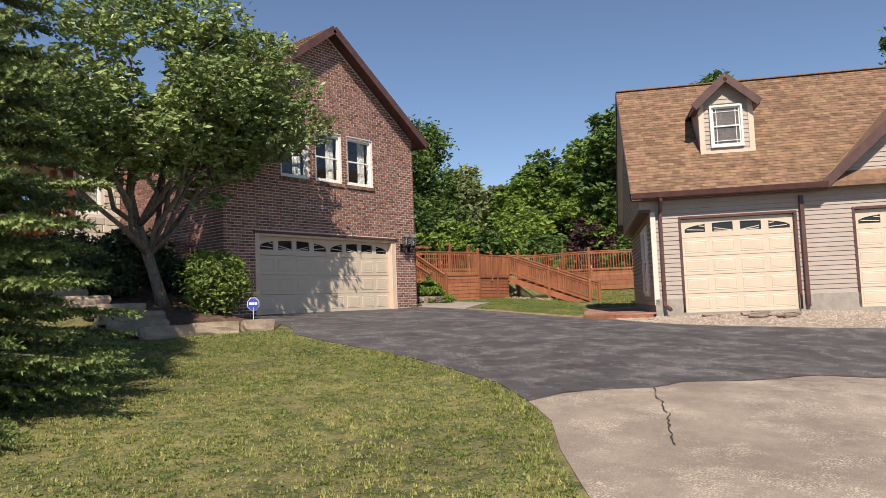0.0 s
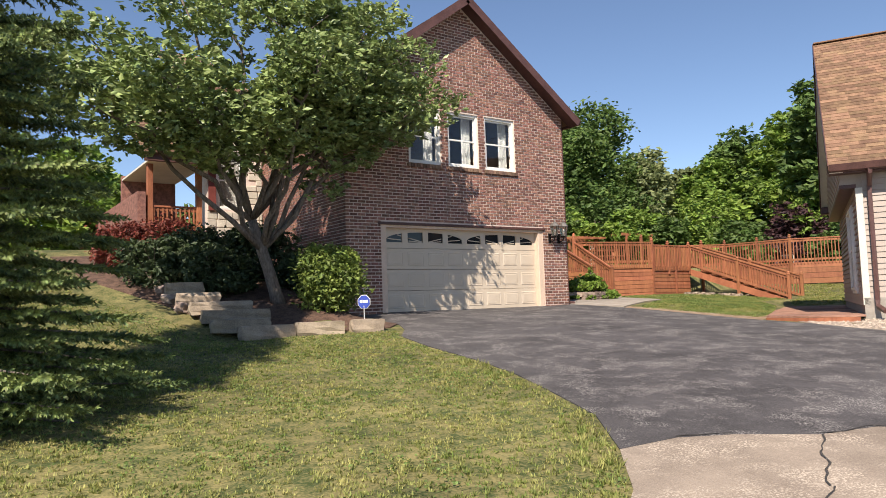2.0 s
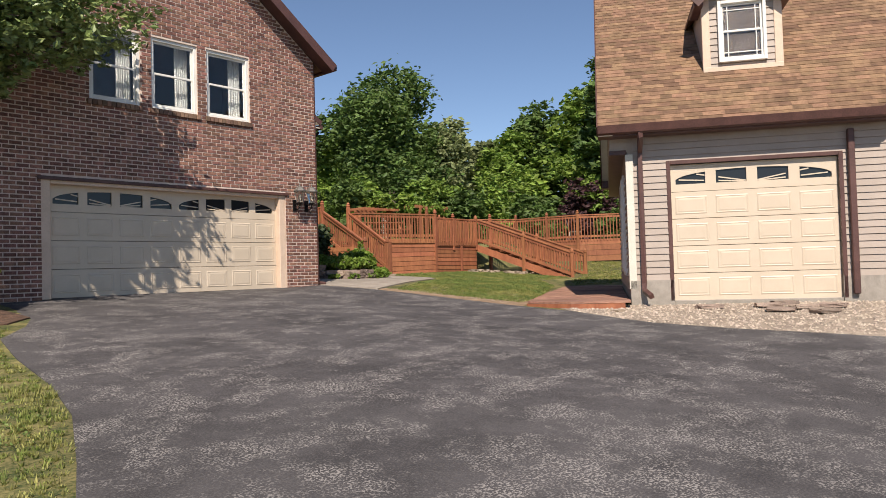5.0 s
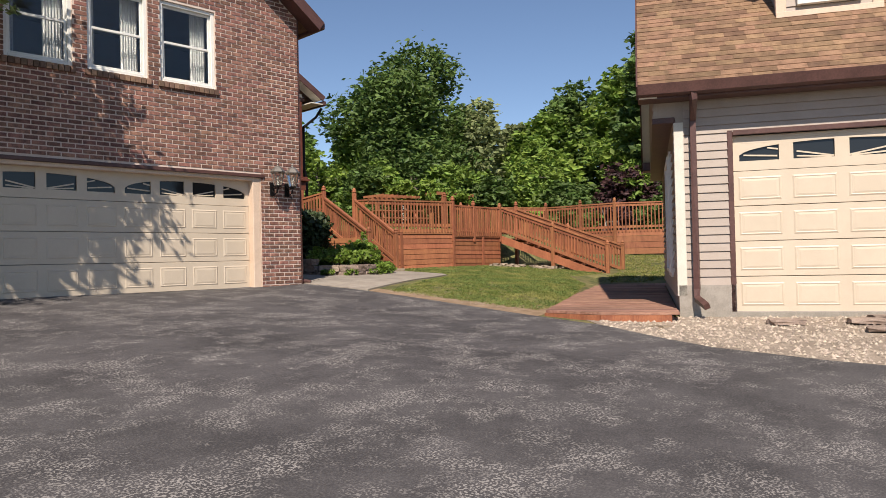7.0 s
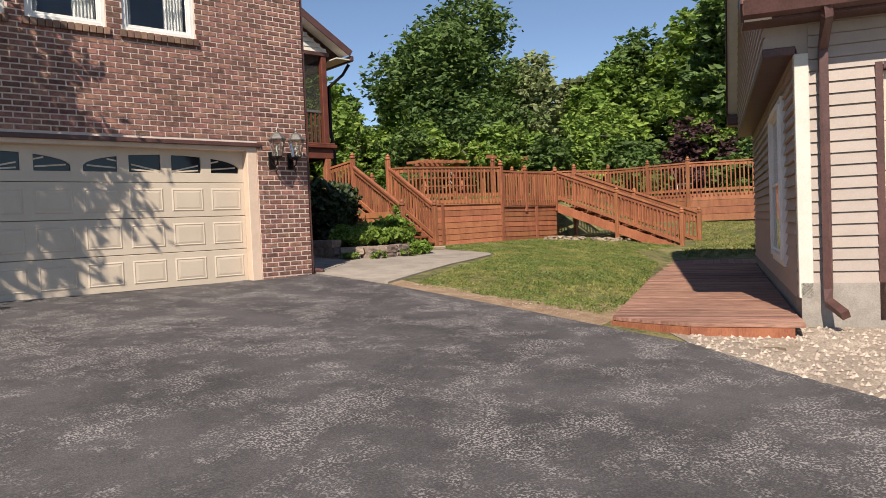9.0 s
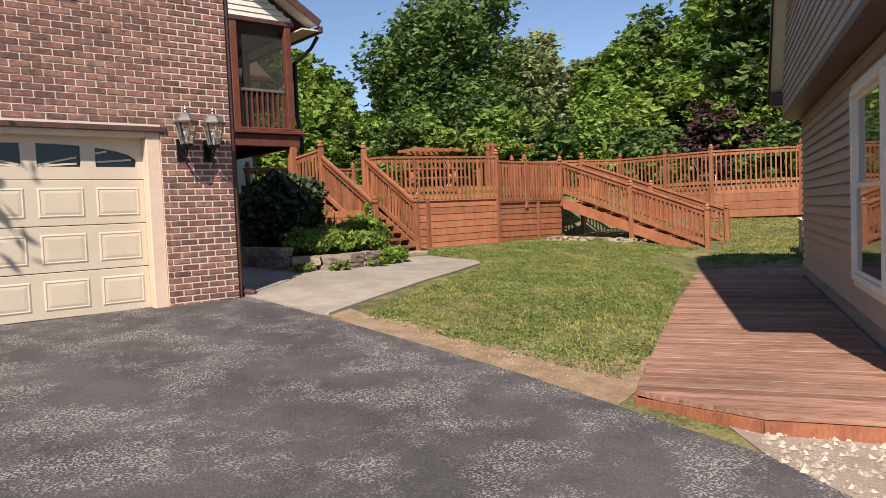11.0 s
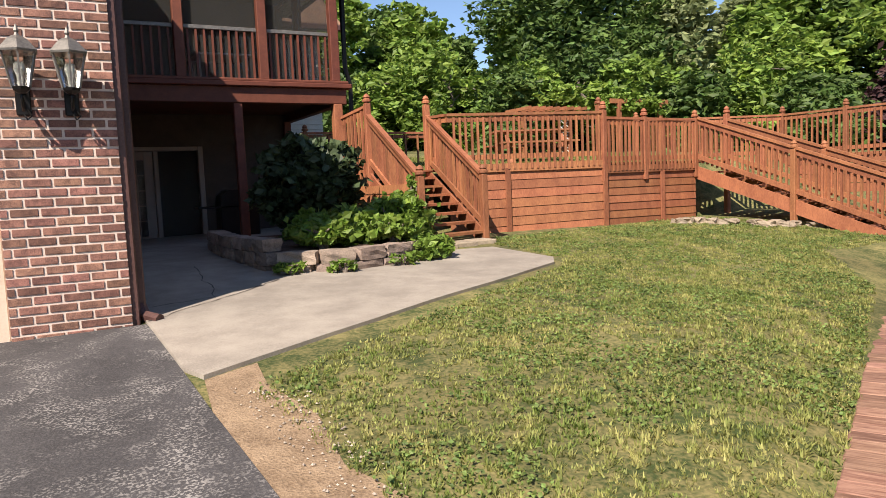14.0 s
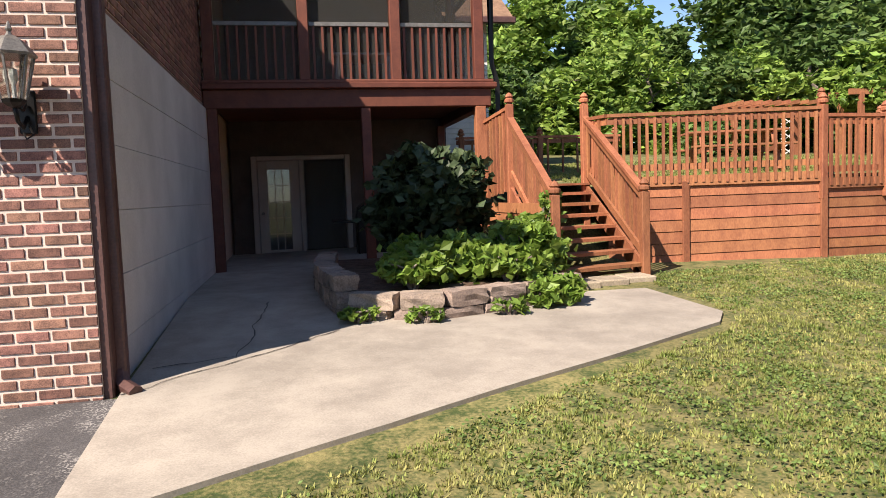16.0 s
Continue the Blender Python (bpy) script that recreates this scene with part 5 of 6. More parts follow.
def spruce():
    rnd, r = random.Random(9), np.random.RandomState(9)
    x, y = -14.5, -6.0
    t = thing("spruce", "dark green spruce with drooping boughs", "conifer", pose(x, y, ground(x, y)))
    b = Build()
    b.tube([(0, 0, -0.2), (0, 0, 4), (0, 0, 9.5)], [0.2, 0.13, 0.02], 8)
    pts, ds, ss = [], [], []
    z = 0.15
    while z < 9.3:
        R = 2.3 * (1 - z / 9.8) ** 0.85 + 0.1
        nb = 9 if z < 5 else 7
        a0 = rnd.uniform(0, 6.28)
        for i in range(nb):
            a = a0 + 6.283 * i / nb + rnd.uniform(-0.25, 0.25)
            L = R * rnd.uniform(0.75, 1.12)
            d = Vector((math.cos(a), math.sin(a), 0))
            tip = d * L + Vector((0, 0, z - 0.12 * L + 0.1 * L * rnd.random()))
            limb(b, (0, 0, z), tip, 0.022, 0.006, 0.03, rnd, 3)
            side = Vector((-d.y, d.x, 0))
            for k in range(int(L / 0.1) + 2):
                f = 0.22 + 0.8 * (k / (L / 0.1 + 1))
                p = Vector((0, 0, z)).lerp(tip, min(f, 1.0))
                for s in (-1, 1, 0):
                    tw = 0.34 * (1.15 - f) + 0.16
                    way = (side * s * 0.8 + d * (0.7 if s else 1) + Vector((0, 0, rnd.uniform(-0.35, 0.1)))).normalized()
                    for m in range(int(tw / 0.05) + 1):
                        pts.append(p + way * 0.05 * m)
                        ds.append(way)
        z += 0.15 + 0.015 * z
    part("trunk", b, BARK, t)
    P, D = np.array(pts), np.array(ds)
    n0 = len(P)
    reps = 6
    P, D = np.repeat(P, reps, 0), np.repeat(D, reps, 0)
    n = len(P)
    e = r.normal(size=(n, 3))
    e -= D * (e * D).sum(1)[:, None]
    e /= np.linalg.norm(e, axis=1)[:, None]
    tipv = P + e * 0.042 + D * (0.02 + 0.02 * r.rand(n, 1))
    w = np.cross(e, D) * 0.013
    v = np.stack([P - w, P + w, tipv + D * 0.01], 1).reshape(-1, 3)
    f = np.arange(n * 3).reshape(-1, 3)
    me = bpy.data.meshes.new("needles")
    me.from_pydata(v.tolist(), [], f.tolist())
    me.materials.append(SPRUCE)
    part("needles", me, None, t)


spruce()


def shrub(name, label, x, y, z, rx, ry, rz, mat, n, size, seed, shape=1.7):
    r = np.random.RandomState(seed)
    t = thing(name, label, "shrub", pose(x, y, z))
    rnd = random.Random(seed)
    b = Build()
    lobes = [(0, 0, rz * 0.75, rx * 0.8, ry * 0.8, rz * 0.75)]
    for i in range(14):
        a, q = rnd.uniform(0, 6.28), rnd.uniform(0.4, 0.8)
        zz = rnd.uniform(0.25, 1.3)
        k = math.sqrt(max(1 - (zz / 1.6) ** 2, 0.1))
        lobes.append((math.cos(a) * rx * q * k, math.sin(a) * ry * q * k, rz * zz, rx * 0.36, ry * 0.36, rz * 0.3))
    for i in range(6):
        a = rnd.uniform(0, 6.28)
        limb(b, (0, 0, -0.1), (math.cos(a) * rx * 0.6, math.sin(a) * ry * 0.6, rz * 1.2), 0.025, 0.008, 0.05, rnd, 3)
    part("stems", b, BARK, t)
    pts = clump_points(r, lobes, 10, n)
    pts = pts[pts[:, 2] > -0.05]
    part("foliage", leaf_mesh("foliage", pts, size * (0.7 + 0.6 * r.rand(len(pts))), mat, seed, 0.7, shape), None, t)
    return t


shrub("round_shrub", "dense rounded evergreen shrub beside the drive", -7.6, -1.1, ground(-7.6, -1.1) - 0.1, 0.78, 0.72, 0.9, BUSH, 16000, 0.06, 21)
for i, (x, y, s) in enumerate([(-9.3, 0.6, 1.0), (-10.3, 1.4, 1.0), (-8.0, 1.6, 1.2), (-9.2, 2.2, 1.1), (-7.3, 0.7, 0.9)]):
    shrub("juniper", "dark spreading juniper, the tree's shade put into its leaf colour", x, y, ground(x, y) - 0.1, 0.9 * s, 0.8 * s, 0.7 * s, SHADE_LEAF, 6000, 0.07, 31 + i)
for i, (x, y, s) in enumerate([(-10.5, 3.5, 0.9), (-9.5, 4.0, 0.95), (-8.9, 3.5, 0.7)]):
    shrub("barberry", "dark red barberry bush by the entry", x, y, ground(x, y) - 0.1, 1.0 * s, 0.8 * s, 0.8 * s, RED_LEAF, 7000, 0.055, 41 + i)
shrub("patio_shrub", "tall leafy shrub, its shade put into the leaf colour", 2.9, 4.2, 0.35, 0.85, 0.8, 0.95, SHADE_LEAF, 5000, 0.13, 51, 1.2)
shrub("vine_bed", "bright green leafy vines spilling over the planter", 2.75, 2.6, 0.3, 0.75, 0.55, 0.33, VINE, 3000, 0.11, 52, 1.2)
shrub("vine_bed", "bright green leafy vines beside the stairs", 3.65, 2.75, 0.2, 0.55, 0.6, 0.5, VINE, 3000, 0.1, 53, 1.2)


# ---- entry side of the house ----
bed = [(-6.7, -2.15), (-7.1, -2.55), (-9.2, -2.1), (-9.9, -1.5), (-10.6, 0.2), (-11.6, 2.2), (-11.9, 4.8), (-6.68, 4.8)]
sheet("planting_bed", bed, 0.02, MULCH, "dark mulch planting bed behind the kerb", 0.5, category="bed")
rng = random.Random(8)


def rough_block(lx, ly, lz, seed, bump=0.02):
    """A split stone block, with uneven rounded faces."""
    bm = bmesh.new()
    bmesh.ops.create_cube(bm, size=1)
    bmesh.ops.subdivide_edges(bm, edges=bm.edges[:], cuts=2, use_grid_fill=True)
    q = random.Random(seed)
    for v in bm.verts:
        edge = sum(abs(abs(c) - 0.5) < 1e-4 for c in v.co)
        k = 1 - 0.03 * max(edge - 1, 0)
        v.co = Vector((v.co.x * lx * k, v.co.y * ly * k, v.co.z * lz * k)) + Vector((q.uniform(-bump, bump), q.uniform(-bump, bump), q.uniform(-bump, bump) * 0.5))
    b = Build()
    bm.verts.index_update()
    b.add([v.co.copy() for v in bm.verts], [[v.index for v in f.verts] for f in bm.faces])
    bm.free()
    return b


for i, (x, y, lx, a) in enumerate([(-9.35, -2.22, 0.95, -4), (-8.45, -2.42, 0.85, -14), (-7.62, -2.62, 0.6, -16)]):
    solid("kerb_stone", rough_block(lx, 0.3, 0.26, i), KERB, "weathered tan limestone kerb block", "kerb stone", "thing", pose(x, y, ground(x, y - 0.2) + 0.1, 0, 0, a))
for i, (x, y, top, w) in enumerate([(-9.65, -1.75, 0.05, 1.0), (-9.6, -1.35, 0.21, 1.2), (-9.72, -0.9, 0.37, 1.12), (-9.95, -0.25, 0.55, 0.8), (-9.97, 0.6, 0.77, 0.75), (-10.0, 1.4, 0.9, 0.75), (-10.0, 2.15, 1.03, 0.75), (-10.1, 2.95, 1.16, 0.7), (-10.25, 3.75, 1.28, 0.7)]):
    solid("step_slab", rough_block(w, 0.62 if i < 3 else 0.8, 0.24, 20 + i), KERB, "weathered tan stone step up the bank", "step", "thing", pose(x, y, top - 0.12, 0, 0, -14))
for i in range(5):
    x, y = -10.95 - 0.06 * (i % 3), -0.5 + 0.6 * i
    solid("bed_stone", rough_block(0.34, 0.26, 0.2, 40 + i, 0.05), STONE, "grey-brown rough edging stone", "stone", "thing", pose(x + 0.7, y, ground(x + 0.7, y) + 0.08, 0, 0, 35 * i))
# stone-faced wall with a shuttered window
sw = Build()
wall_cells(sw, -8.2, WEST - 0.012, 1.0, lambda x: 6.1, [(-7.95, -7.2, 2.9, 4.5)], 5.0, 5.2)
stone_wall = solid("wall_entry", sw, MORTAR, "pale stone-veneer entry wall", "wall")
z, row = 1.3, 0
while z < 6.0:
    hh = rng.uniform(0.14, 0.24)
    x = -8.2
    while x < WEST - 0.05:
        w = rng.uniform(0.16, 0.4)
        xb = min(x + w, WEST - 0.02)
        if not (xb > -7.98 and x < -7.17 and z + hh > 2.87 and z < 4.53):
            part("veneer_stone", Build().bevel_box(x, xb - 0.015, 4.965 + rng.uniform(-0.015, 0.015), 5.003, z, z + hh - 0.015, 0.012), VENEER, stone_wall)
        x = xb if xb >= WEST - 0.03 else x + w
    z += hh
    row += 1
wf = sash_window("window_6", -7.95, -7.2, 2.9, 4.5, Matrix.Translation((0, 4.98, 0)), "white entry window beside red shutters", WHITE)
part("backing", Build().box(-7.95, -7.2, 0.16, 0.17, 2.9, 4.5), INTERIOR, wf)
sh = solid("shutter", Build().bevel_box(-8.18, -7.98, 4.92, 4.96, 2.85, 4.55, 0.008), material("shutter_red", (0.2, 0.05, 0.04), None, 3, 40, 0.5, 0.1), "dark red louvred shutter", "shutter", "thing")
# entry porch
ep = thing("entry_porch", "shaded entry porch with red wood rail and low roof", "porch")
part("porch_deck", Build().bevel_box(-9.7, -8.2, 5.2, 8.2, 1.6, 2.0, 0.02), CONCRETE, ep)
part("ceiling_board", Build().box(-9.7, -8.2, 4.7, 8.2, 4.05, 4.1), WHITE_SIDING, ep)
part("fascia", Build().bevel_box(-9.85, -8.21, 4.6, 4.7, 4.0, 4.25, 0.01), BROWN, ep)
v = [(-9.9, 4.5, 4.2), (-8.21, 4.5, 4.2), (-8.21, 9.5, 7.0), (-9.9, 9.5, 7.0)]
part("roof_slope", Build().add(v + [(x, y, z + 0.1) for x, y, z in v], BOX_FACES), SHINGLE, ep)
b = shingle_rows(Build(), Vector((-9.9, 9.5, 7.1)), Vector((1, 0, 0)), Vector((0, -5.0, -2.8)).normalized(), 1.69, 5.7)
tagged(part("shingles", b, SHINGLE, ep), kind="stuff")
part("post", Build().bevel_box(-9.65, -9.5, 5.25, 5.4, 2.0, 4.05, 0.01), DECK, ep)
part("post", Build().bevel_box(-8.4, -8.25, 5.25, 5.4, 2.0, 4.05, 0.01), DECK, ep)
rail_run(ep, (-9.6, 5.32, 2.0), (-8.25, 5.32, 2.0), 0.95, 0.05)
solid("wall_entry_back", Build().box(-9.7, -8.2, 8.2, 8.4, 1.2, 4.2), BRICK_FAR, "shaded brick wall behind the entry porch", "wall")
solid("wall_main_side", Build().box(-9.9, -9.7, 5.2, 11, 1.0, 3.3), BRICK_FAR, "end wall of the main house", "wall")
mr = thing("roof", "brown shingle roof over the stone-faced bay", "roof", kind="structure")
v = [(-8.6, 4.6, 6.0), (WEST - 0.4, 4.6, 6.0), (WEST - 0.4, 9.2, 8.4), (-8.6, 9.2, 8.4)]
part("roof_slope", Build().add(v + [(x, y, z + 0.1) for x, y, z in v], BOX_FACES), SHINGLE, mr)
# rear part of the house past the porch
rp = thing("rear_wing", "white sided rear wing with brown shingle roof", "house")
part("wall", Build().box(0.2, 5.5, 11.0, 14.0, 1.0, 5.0), WHITE_SIDING, rp)
lap_siding(rp, 2.0, 5.5, 2.0, 5.0, [], Matrix.Translation((0, 11.0, 0)), WHITE_SIDING)
part("roof_slope", Build().add([(0, 10.6, 4.95), (6.0, 10.6, 4.95), (6.0, 13.0, 6.6), (0, 13.0, 6.6), (0, 10.6, 5.05), (6.0, 10.6, 5.05), (6.0, 13.0, 6.7), (0, 13.0, 6.7)], BOX_FACES), SHINGLE, rp)
part("gutter", Build().bevel_box(0, 6.05, 10.5, 10.6, 4.88, 5.02, 0.02), BROWN, rp)
solid("downspout", Build().tube([(4.6, 5.55, 4.95), (4.5, 5.7, 4.7), (4.22, 5.95, 4.4), (4.22, 5.95, 3.2), (4.3, 5.95, 2.9), (4.3, 5.95, 1.5)], [0.05] * 6, 4), DARK_METAL, "black downspout at the porch corner", "downspout", "thing")
solid("downspout", Build().bevel_box(0.02, 0.12, 0.12, 0.22, 0.12, 5.0, 0.012).tube([(0.07, 0.17, 0.2), (0.1, 0.1, 0.1), (0.2, -0.02, 0.07)], [0.05] * 3, 6), BROWN, "dark brown downspout on the house corner", "downspout", "thing")


# ---- lanterns on the brick ----
def lantern(m):
    t = thing("wall_lantern", "weathered carriage lantern with glass panes on brick", "lantern", m, "lanterns by the garage door")
    part("back_plate", Build().bevel_box(-0.05, 0.05, -0.02, 0, -0.16, 0.1, 0.008), DARK_METAL, t)
    arm = Build()
    arm.tube([(0, -0.02, -0.06), (0, -0.1, -0.13), (0, -0.18, -0.1), (0, -0.21, -0.02)], [0.012, 0.012, 0.012, 0.014], 8)
    arm.tube([(0, -0.03, 0.02), (0, -0.08, -0.03), (0, -0.13, -0.02), (0, -0.12, 0.02), (0, -0.09, 0.01)], [0.008] * 5, 6)
    arm.tube([(0.02, -0.06, -0.12), (0.05, -0.09, -0.17), (0.02, -0.12, -0.2), (0.0, -0.1, -0.16)], [0.007] * 4, 6)
    part("scroll_arm", arm, DARK_METAL, t, "black scrolled arm", True)
    part("base", Build().lathe([(0.01, -0.03), (0.035, -0.02), (0.06, 0.0), (0.066, 0.02)], 6, pose(0, -0.21, 0)), DARK_METAL, t)
    part("roof", Build().lathe([(0.135, 0.26), (0.14, 0.275), (0.075, 0.35), (0.04, 0.375), (0.02, 0.38), (0.012, 0.4), (0.02, 0.415), (0.004, 0.46)], 6, pose(0, -0.21, 0)), PEWTER, t, "grey pyramid roof with finial")
    part("glass", Build().lathe([(0.062, 0.02), (0.115, 0.26)], 6, pose(0, -0.21, 0)), LAMP_GLASS, t)
    for j in range(6):
        a = 2 * math.pi * (j + 0.5) / 6
        c, s = math.cos(a), math.sin(a)
        part("rib", Build().beam((c * 0.065, -0.21 + s * 0.065, 0.02), (c * 0.12, -0.21 + s * 0.12, 0.265), 0.012, 0.012), PEWTER, t)
    part("bulb", Build().lathe([(0.012, 0.012), (0.012, 0.1), (0.028, 0.15), (0.02, 0.19), (0.003, 0.2)], 8, pose(0, -0.21, 0)), WHITE, t)
    return t


l1 = lantern(pose(-0.62, -0.012, 1.86))
copy_thing(l1, pose(-0.3, -0.012, 1.86))


# ---- planter of split blocks ----
planter = thing("planter_wall", "low curved retaining wall of split concrete blocks", "planter")
line = [(1.62, 5.0), (1.55, 4.2), (1.5, 3.3), (1.56, 2.5), (1.66, 1.86), (2.05, 1.62), (2.45, 1.55), (2.85, 1.68), (3.25, 1.85), (3.65, 2.05), (4.0, 2.3)]
seed = 60
for course in range(3):
    dist, nxt = 0.0, 0.0
    off = 0.15 if course % 2 else 0.0
    for (xa, ya), (xb, yb) in zip(line, line[1:]):
        a, b_ = Vector((xa, ya, 0)), Vector((xb, yb, 0))
        L = (b_ - a).length
        n = max(round(L / 0.36), 1)
        for i in range(n):
            p = a.lerp(b_, min((i + 0.5) / n + off / L * 0.4, 1))
            if course == 2 and p.x > 1.8 and p.y < 3:
                continue
            ob = part("block", rough_block(L / n - 0.012, 0.24, 0.148, seed, 0.012), STONE, planter)
            ob.matrix_local = pose(p.x, p.y, 0.16 + course * 0.152, 0, 0, math.degrees(math.atan2(yb - ya, xb - xa)))
            seed += 1
soil = [(1.7, 5.6), (1.6, 3.2), (1.75, 1.9), (2.1, 1.75), (2.5, 1.7), (3.2, 1.95), (4.0, 2.4), (4.0, 5.6)]
solid("planter_soil", Build().add([(x, y, 0.05) for x, y in soil] + [(x, y, 0.36) for x, y in soil], [tuple(range(8)), tuple(range(15, 7, -1))] + [(i, i + 8, (i + 1) % 8 + 8, (i + 1) % 8) for i in range(8)]), MULCH, "dark soil in the planter", "soil")
for i, (x, y, z, s) in enumerate([(2.3, 1.95, 0.42, 0.33), (3.3, 2.1, 0.4, 0.38), (3.85, 3.2, 0.55, 0.4), (3.6, 1.85, 0.18, 0.3)]):
    shrub("vine", "trailing bright green vine on the planter", x, y, z, s * 1.2, s, s * 0.5, VINE, 1100, 0.1, 71 + i, 1.2)
shrub("vine", "climbing vine on the stair post", 4.02, 2.95, 0.4, 0.14, 0.14, 0.55, VINE, 450, 0.075, 79, 1.3)
for i, (x, y) in enumerate([(1.75, 1.5), (2.3, 1.35), (3.1, 1.5)]):
    shrub("weed", "small weed tuft at the wall's foot", x, y, ground(x, y) + 0.05, 0.22, 0.14, 0.07, VINE, 300, 0.05, 81 + i, 2.0)


# ---- yard things ----
sign = thing("yard_sign", "small blue octagonal yard sign on a thin stake", "sign", pose(-7.5, -2.3, ground(-7.5, -2.3), 0, 0, -42) @ Matrix.Diagonal((0.78, 0.78, 0.85, 1)))
part("stake", Build().tube([(0, 0, -0.05), (0, 0, 0.5)], [0.011, 0.011], 6), WHITE, sign)
SIGN_BLUE = material("sign_blue", (0.05, 0.09, 0.42), (0.04, 0.07, 0.35), 5, 40, 0.35, 0)
part("board", Build().lathe([(0.15, 0.0), (0.15, 0.012)], 8, pose(0, 0.006, 0.58, 90)), SIGN_BLUE, sign)
part("border", Build().lathe([(0.165, 0.0), (0.165, 0.01)], 8, pose(0, 0.017, 0.58, 90)), WHITE, sign)
part("emblem_bar", Build().box(-0.1, -0.035, -0.012, -0.0065, 0.56, 0.62).box(-0.028, 0.03, -0.012, -0.0065, 0.56, 0.62).box(0.038, 0.1, -0.012, -0.0065, 0.56, 0.62), WHITE, sign, "plain white bars")
acu = thing("utility_box", "grey louvred outdoor unit behind the garage", "utility box", G @ pose(0.55, 11.2, 0.12))
part("housing", Build().bevel_box(-0.35, 0.35, -0.35, 0.35, 0, 0.72, 0.012), PEWTER, acu)
part("cover", Build().bevel_box(-0.38, 0.38, -0.38, 0.38, 0.72, 0.78, 0.02), WHITE_SIDING, acu)
for i in range(9):
    part("louvre", Build().box(-0.3 + i * 0.07, -0.27 + i * 0.07, -0.365, -0.345, 0.08, 0.66), WHITE_SIDING, acu)
sb = solid("splash_block", rough_block(0.55, 0.35, 0.09, 91), KERB, "grey concrete splash block under the downspout", "splash block", "thing", G @ pose(-0.25, -0.85, -0.15, 0, 0, 60))
for i, (x, y, a) in enumerate([(2.1, -0.75, 0), (2.55, -1.05, 20), (2.15, -1.35, -10), (2.7, -1.6, 35), (2.4, -0.45, 10), (3.0, -0.9, -25), (1.2, -0.8, 15)]):
    solid("paving_brick", rough_block(0.4, 0.24, 0.06, 95 + i, 0.012), STONE, "broken reddish paving slab in the gravel", "paver", "thing", G @ pose(x, y, ground(*(G @ Vector((x, y, 0))).xy) + 0.326 + 0.05, 0, 0, a))
# arbor grown over with vines, and a pergola top beyond the deck
arbor = thing("garden_arbor", "wooden arbor overgrown with vines", "arbor", pose(15.9, 11.3, ground(15.9, 11.3) - 0.75))
for x in (-0.85, 0.85):
    for y in (-0.35, 0.35):
        part("post", Build().bevel_box(x - 0.06, x + 0.06, y - 0.06, y + 0.06, -0.2, 2.3, 0.008), DECK, arbor)
for y in (-0.35, 0.35):
    part("arch_beam", Build().beam((-1.2, y, 2.3), (1.2, y, 2.3), 0.05, 0.14), DECK, arbor)
shrub("arbor_vine", "yellow-green vine sprawling over the arbor", 15.9, 11.3, ground(15.9, 11.3) + 1.15, 1.5, 0.7, 0.42, VINE, 2600, 0.13, 87, 1.3)
perg = thing("pergola", "small red pergola roof with lattice sides", "pergola", pose(13.6, 12.7, ground(13.6, 12.7) - 0.95))
for x in (-0.9, 0.9):
    part("post", Build().bevel_box(x - 0.07, x + 0.07, -0.07, 0.07, -0.2, 2.35, 0.008), DECK, perg)
for i in range(9):
    part("rafter", Build().beam((-1.1 + i * 0.27, -0.7, 2.3), (-1.1 + i * 0.27, 0.7, 2.3), 0.04, 0.1), DECK, perg)
part("beam", Build().beam((-1.2, 0, 2.2), (1.2, 0, 2.2), 0.06, 0.14), DECK, perg)
for i in range(6):
    part("lattice_slat", Build().beam((0.5, 0, 0.9 + i * 0.2), (0.95, 0.02, 1.2 + i * 0.2), 0.01, 0.03), WHITE, perg)
    part("lattice_slat", Build().beam((0.95, -0.02, 0.9 + i * 0.2), (0.5, 0, 1.2 + i * 0.2), 0.01, 0.03), WHITE, perg)
picnic = thing("picnic_table", "red-stained picnic table with benches on the upper lawn", "picnic table", pose(9.6, 8.0, ground(9.6, 8.0), 0, 0, -18))
for i in range(5):
    part("top_board", Build().bevel_box(-0.92, 0.92, -0.37 + i * 0.15, -0.23 + i * 0.15, 0.71, 0.75, 0.006), DECK, picnic)
for y in (-0.72, 0.72):
    part("bench_board", Build().bevel_box(-0.92, 0.92, y - 0.13, y + 0.13, 0.42, 0.46, 0.006), DECK, picnic)
for x in (-0.66, 0.66):
    part("cross_beam", Build().beam((x, -0.8, 0.38), (x, 0.8, 0.38), 0.04, 0.09), DECK, picnic)
    for d in (-1, 1):
        part("leg", Build().beam((x, d * 0.66, -0.02), (x, d * 0.25, 0.71), 0.09, 0.04), DECK, picnic)
chair = thing("patio_chair", "pale grey mesh patio chair behind the far fence", "chair", pose(16.5, 3.2, 1.35, 0, 0, 30))
part("seat", Build().bevel_box(-0.28, 0.28, -0.25, 0.25, 0.4, 0.44, 0.01), PEWTER, chair)
part("backrest", Build().beam((0, 0.25, 0.44), (0, 0.42, 1.05), 0.5, 0.02), PEWTER, chair)
for x in (-0.26, 0.26):
    for y in (-0.23, 0.25):
        part("leg", Build().tube([(x, y, 0), (x, y, 0.42)], [0.014, 0.014], 6), WHITE, chair)
tbl = thing("porch_table", "small white table with chairs seen through the porch screen", "table", pose(2.4, 7.6, 2.86))
part("tabletop", Build().bevel_box(-0.5, 0.5, -0.4, 0.4, 0.7, 0.74, 0.01), WHITE, tbl)
for x in (-0.42, 0.42):
    for y in (-0.32, 0.32):
        part("leg", Build().bevel_box(x - 0.03, x + 0.03, y - 0.03, y + 0.03, 0, 0.7, 0.005), WHITE, tbl)
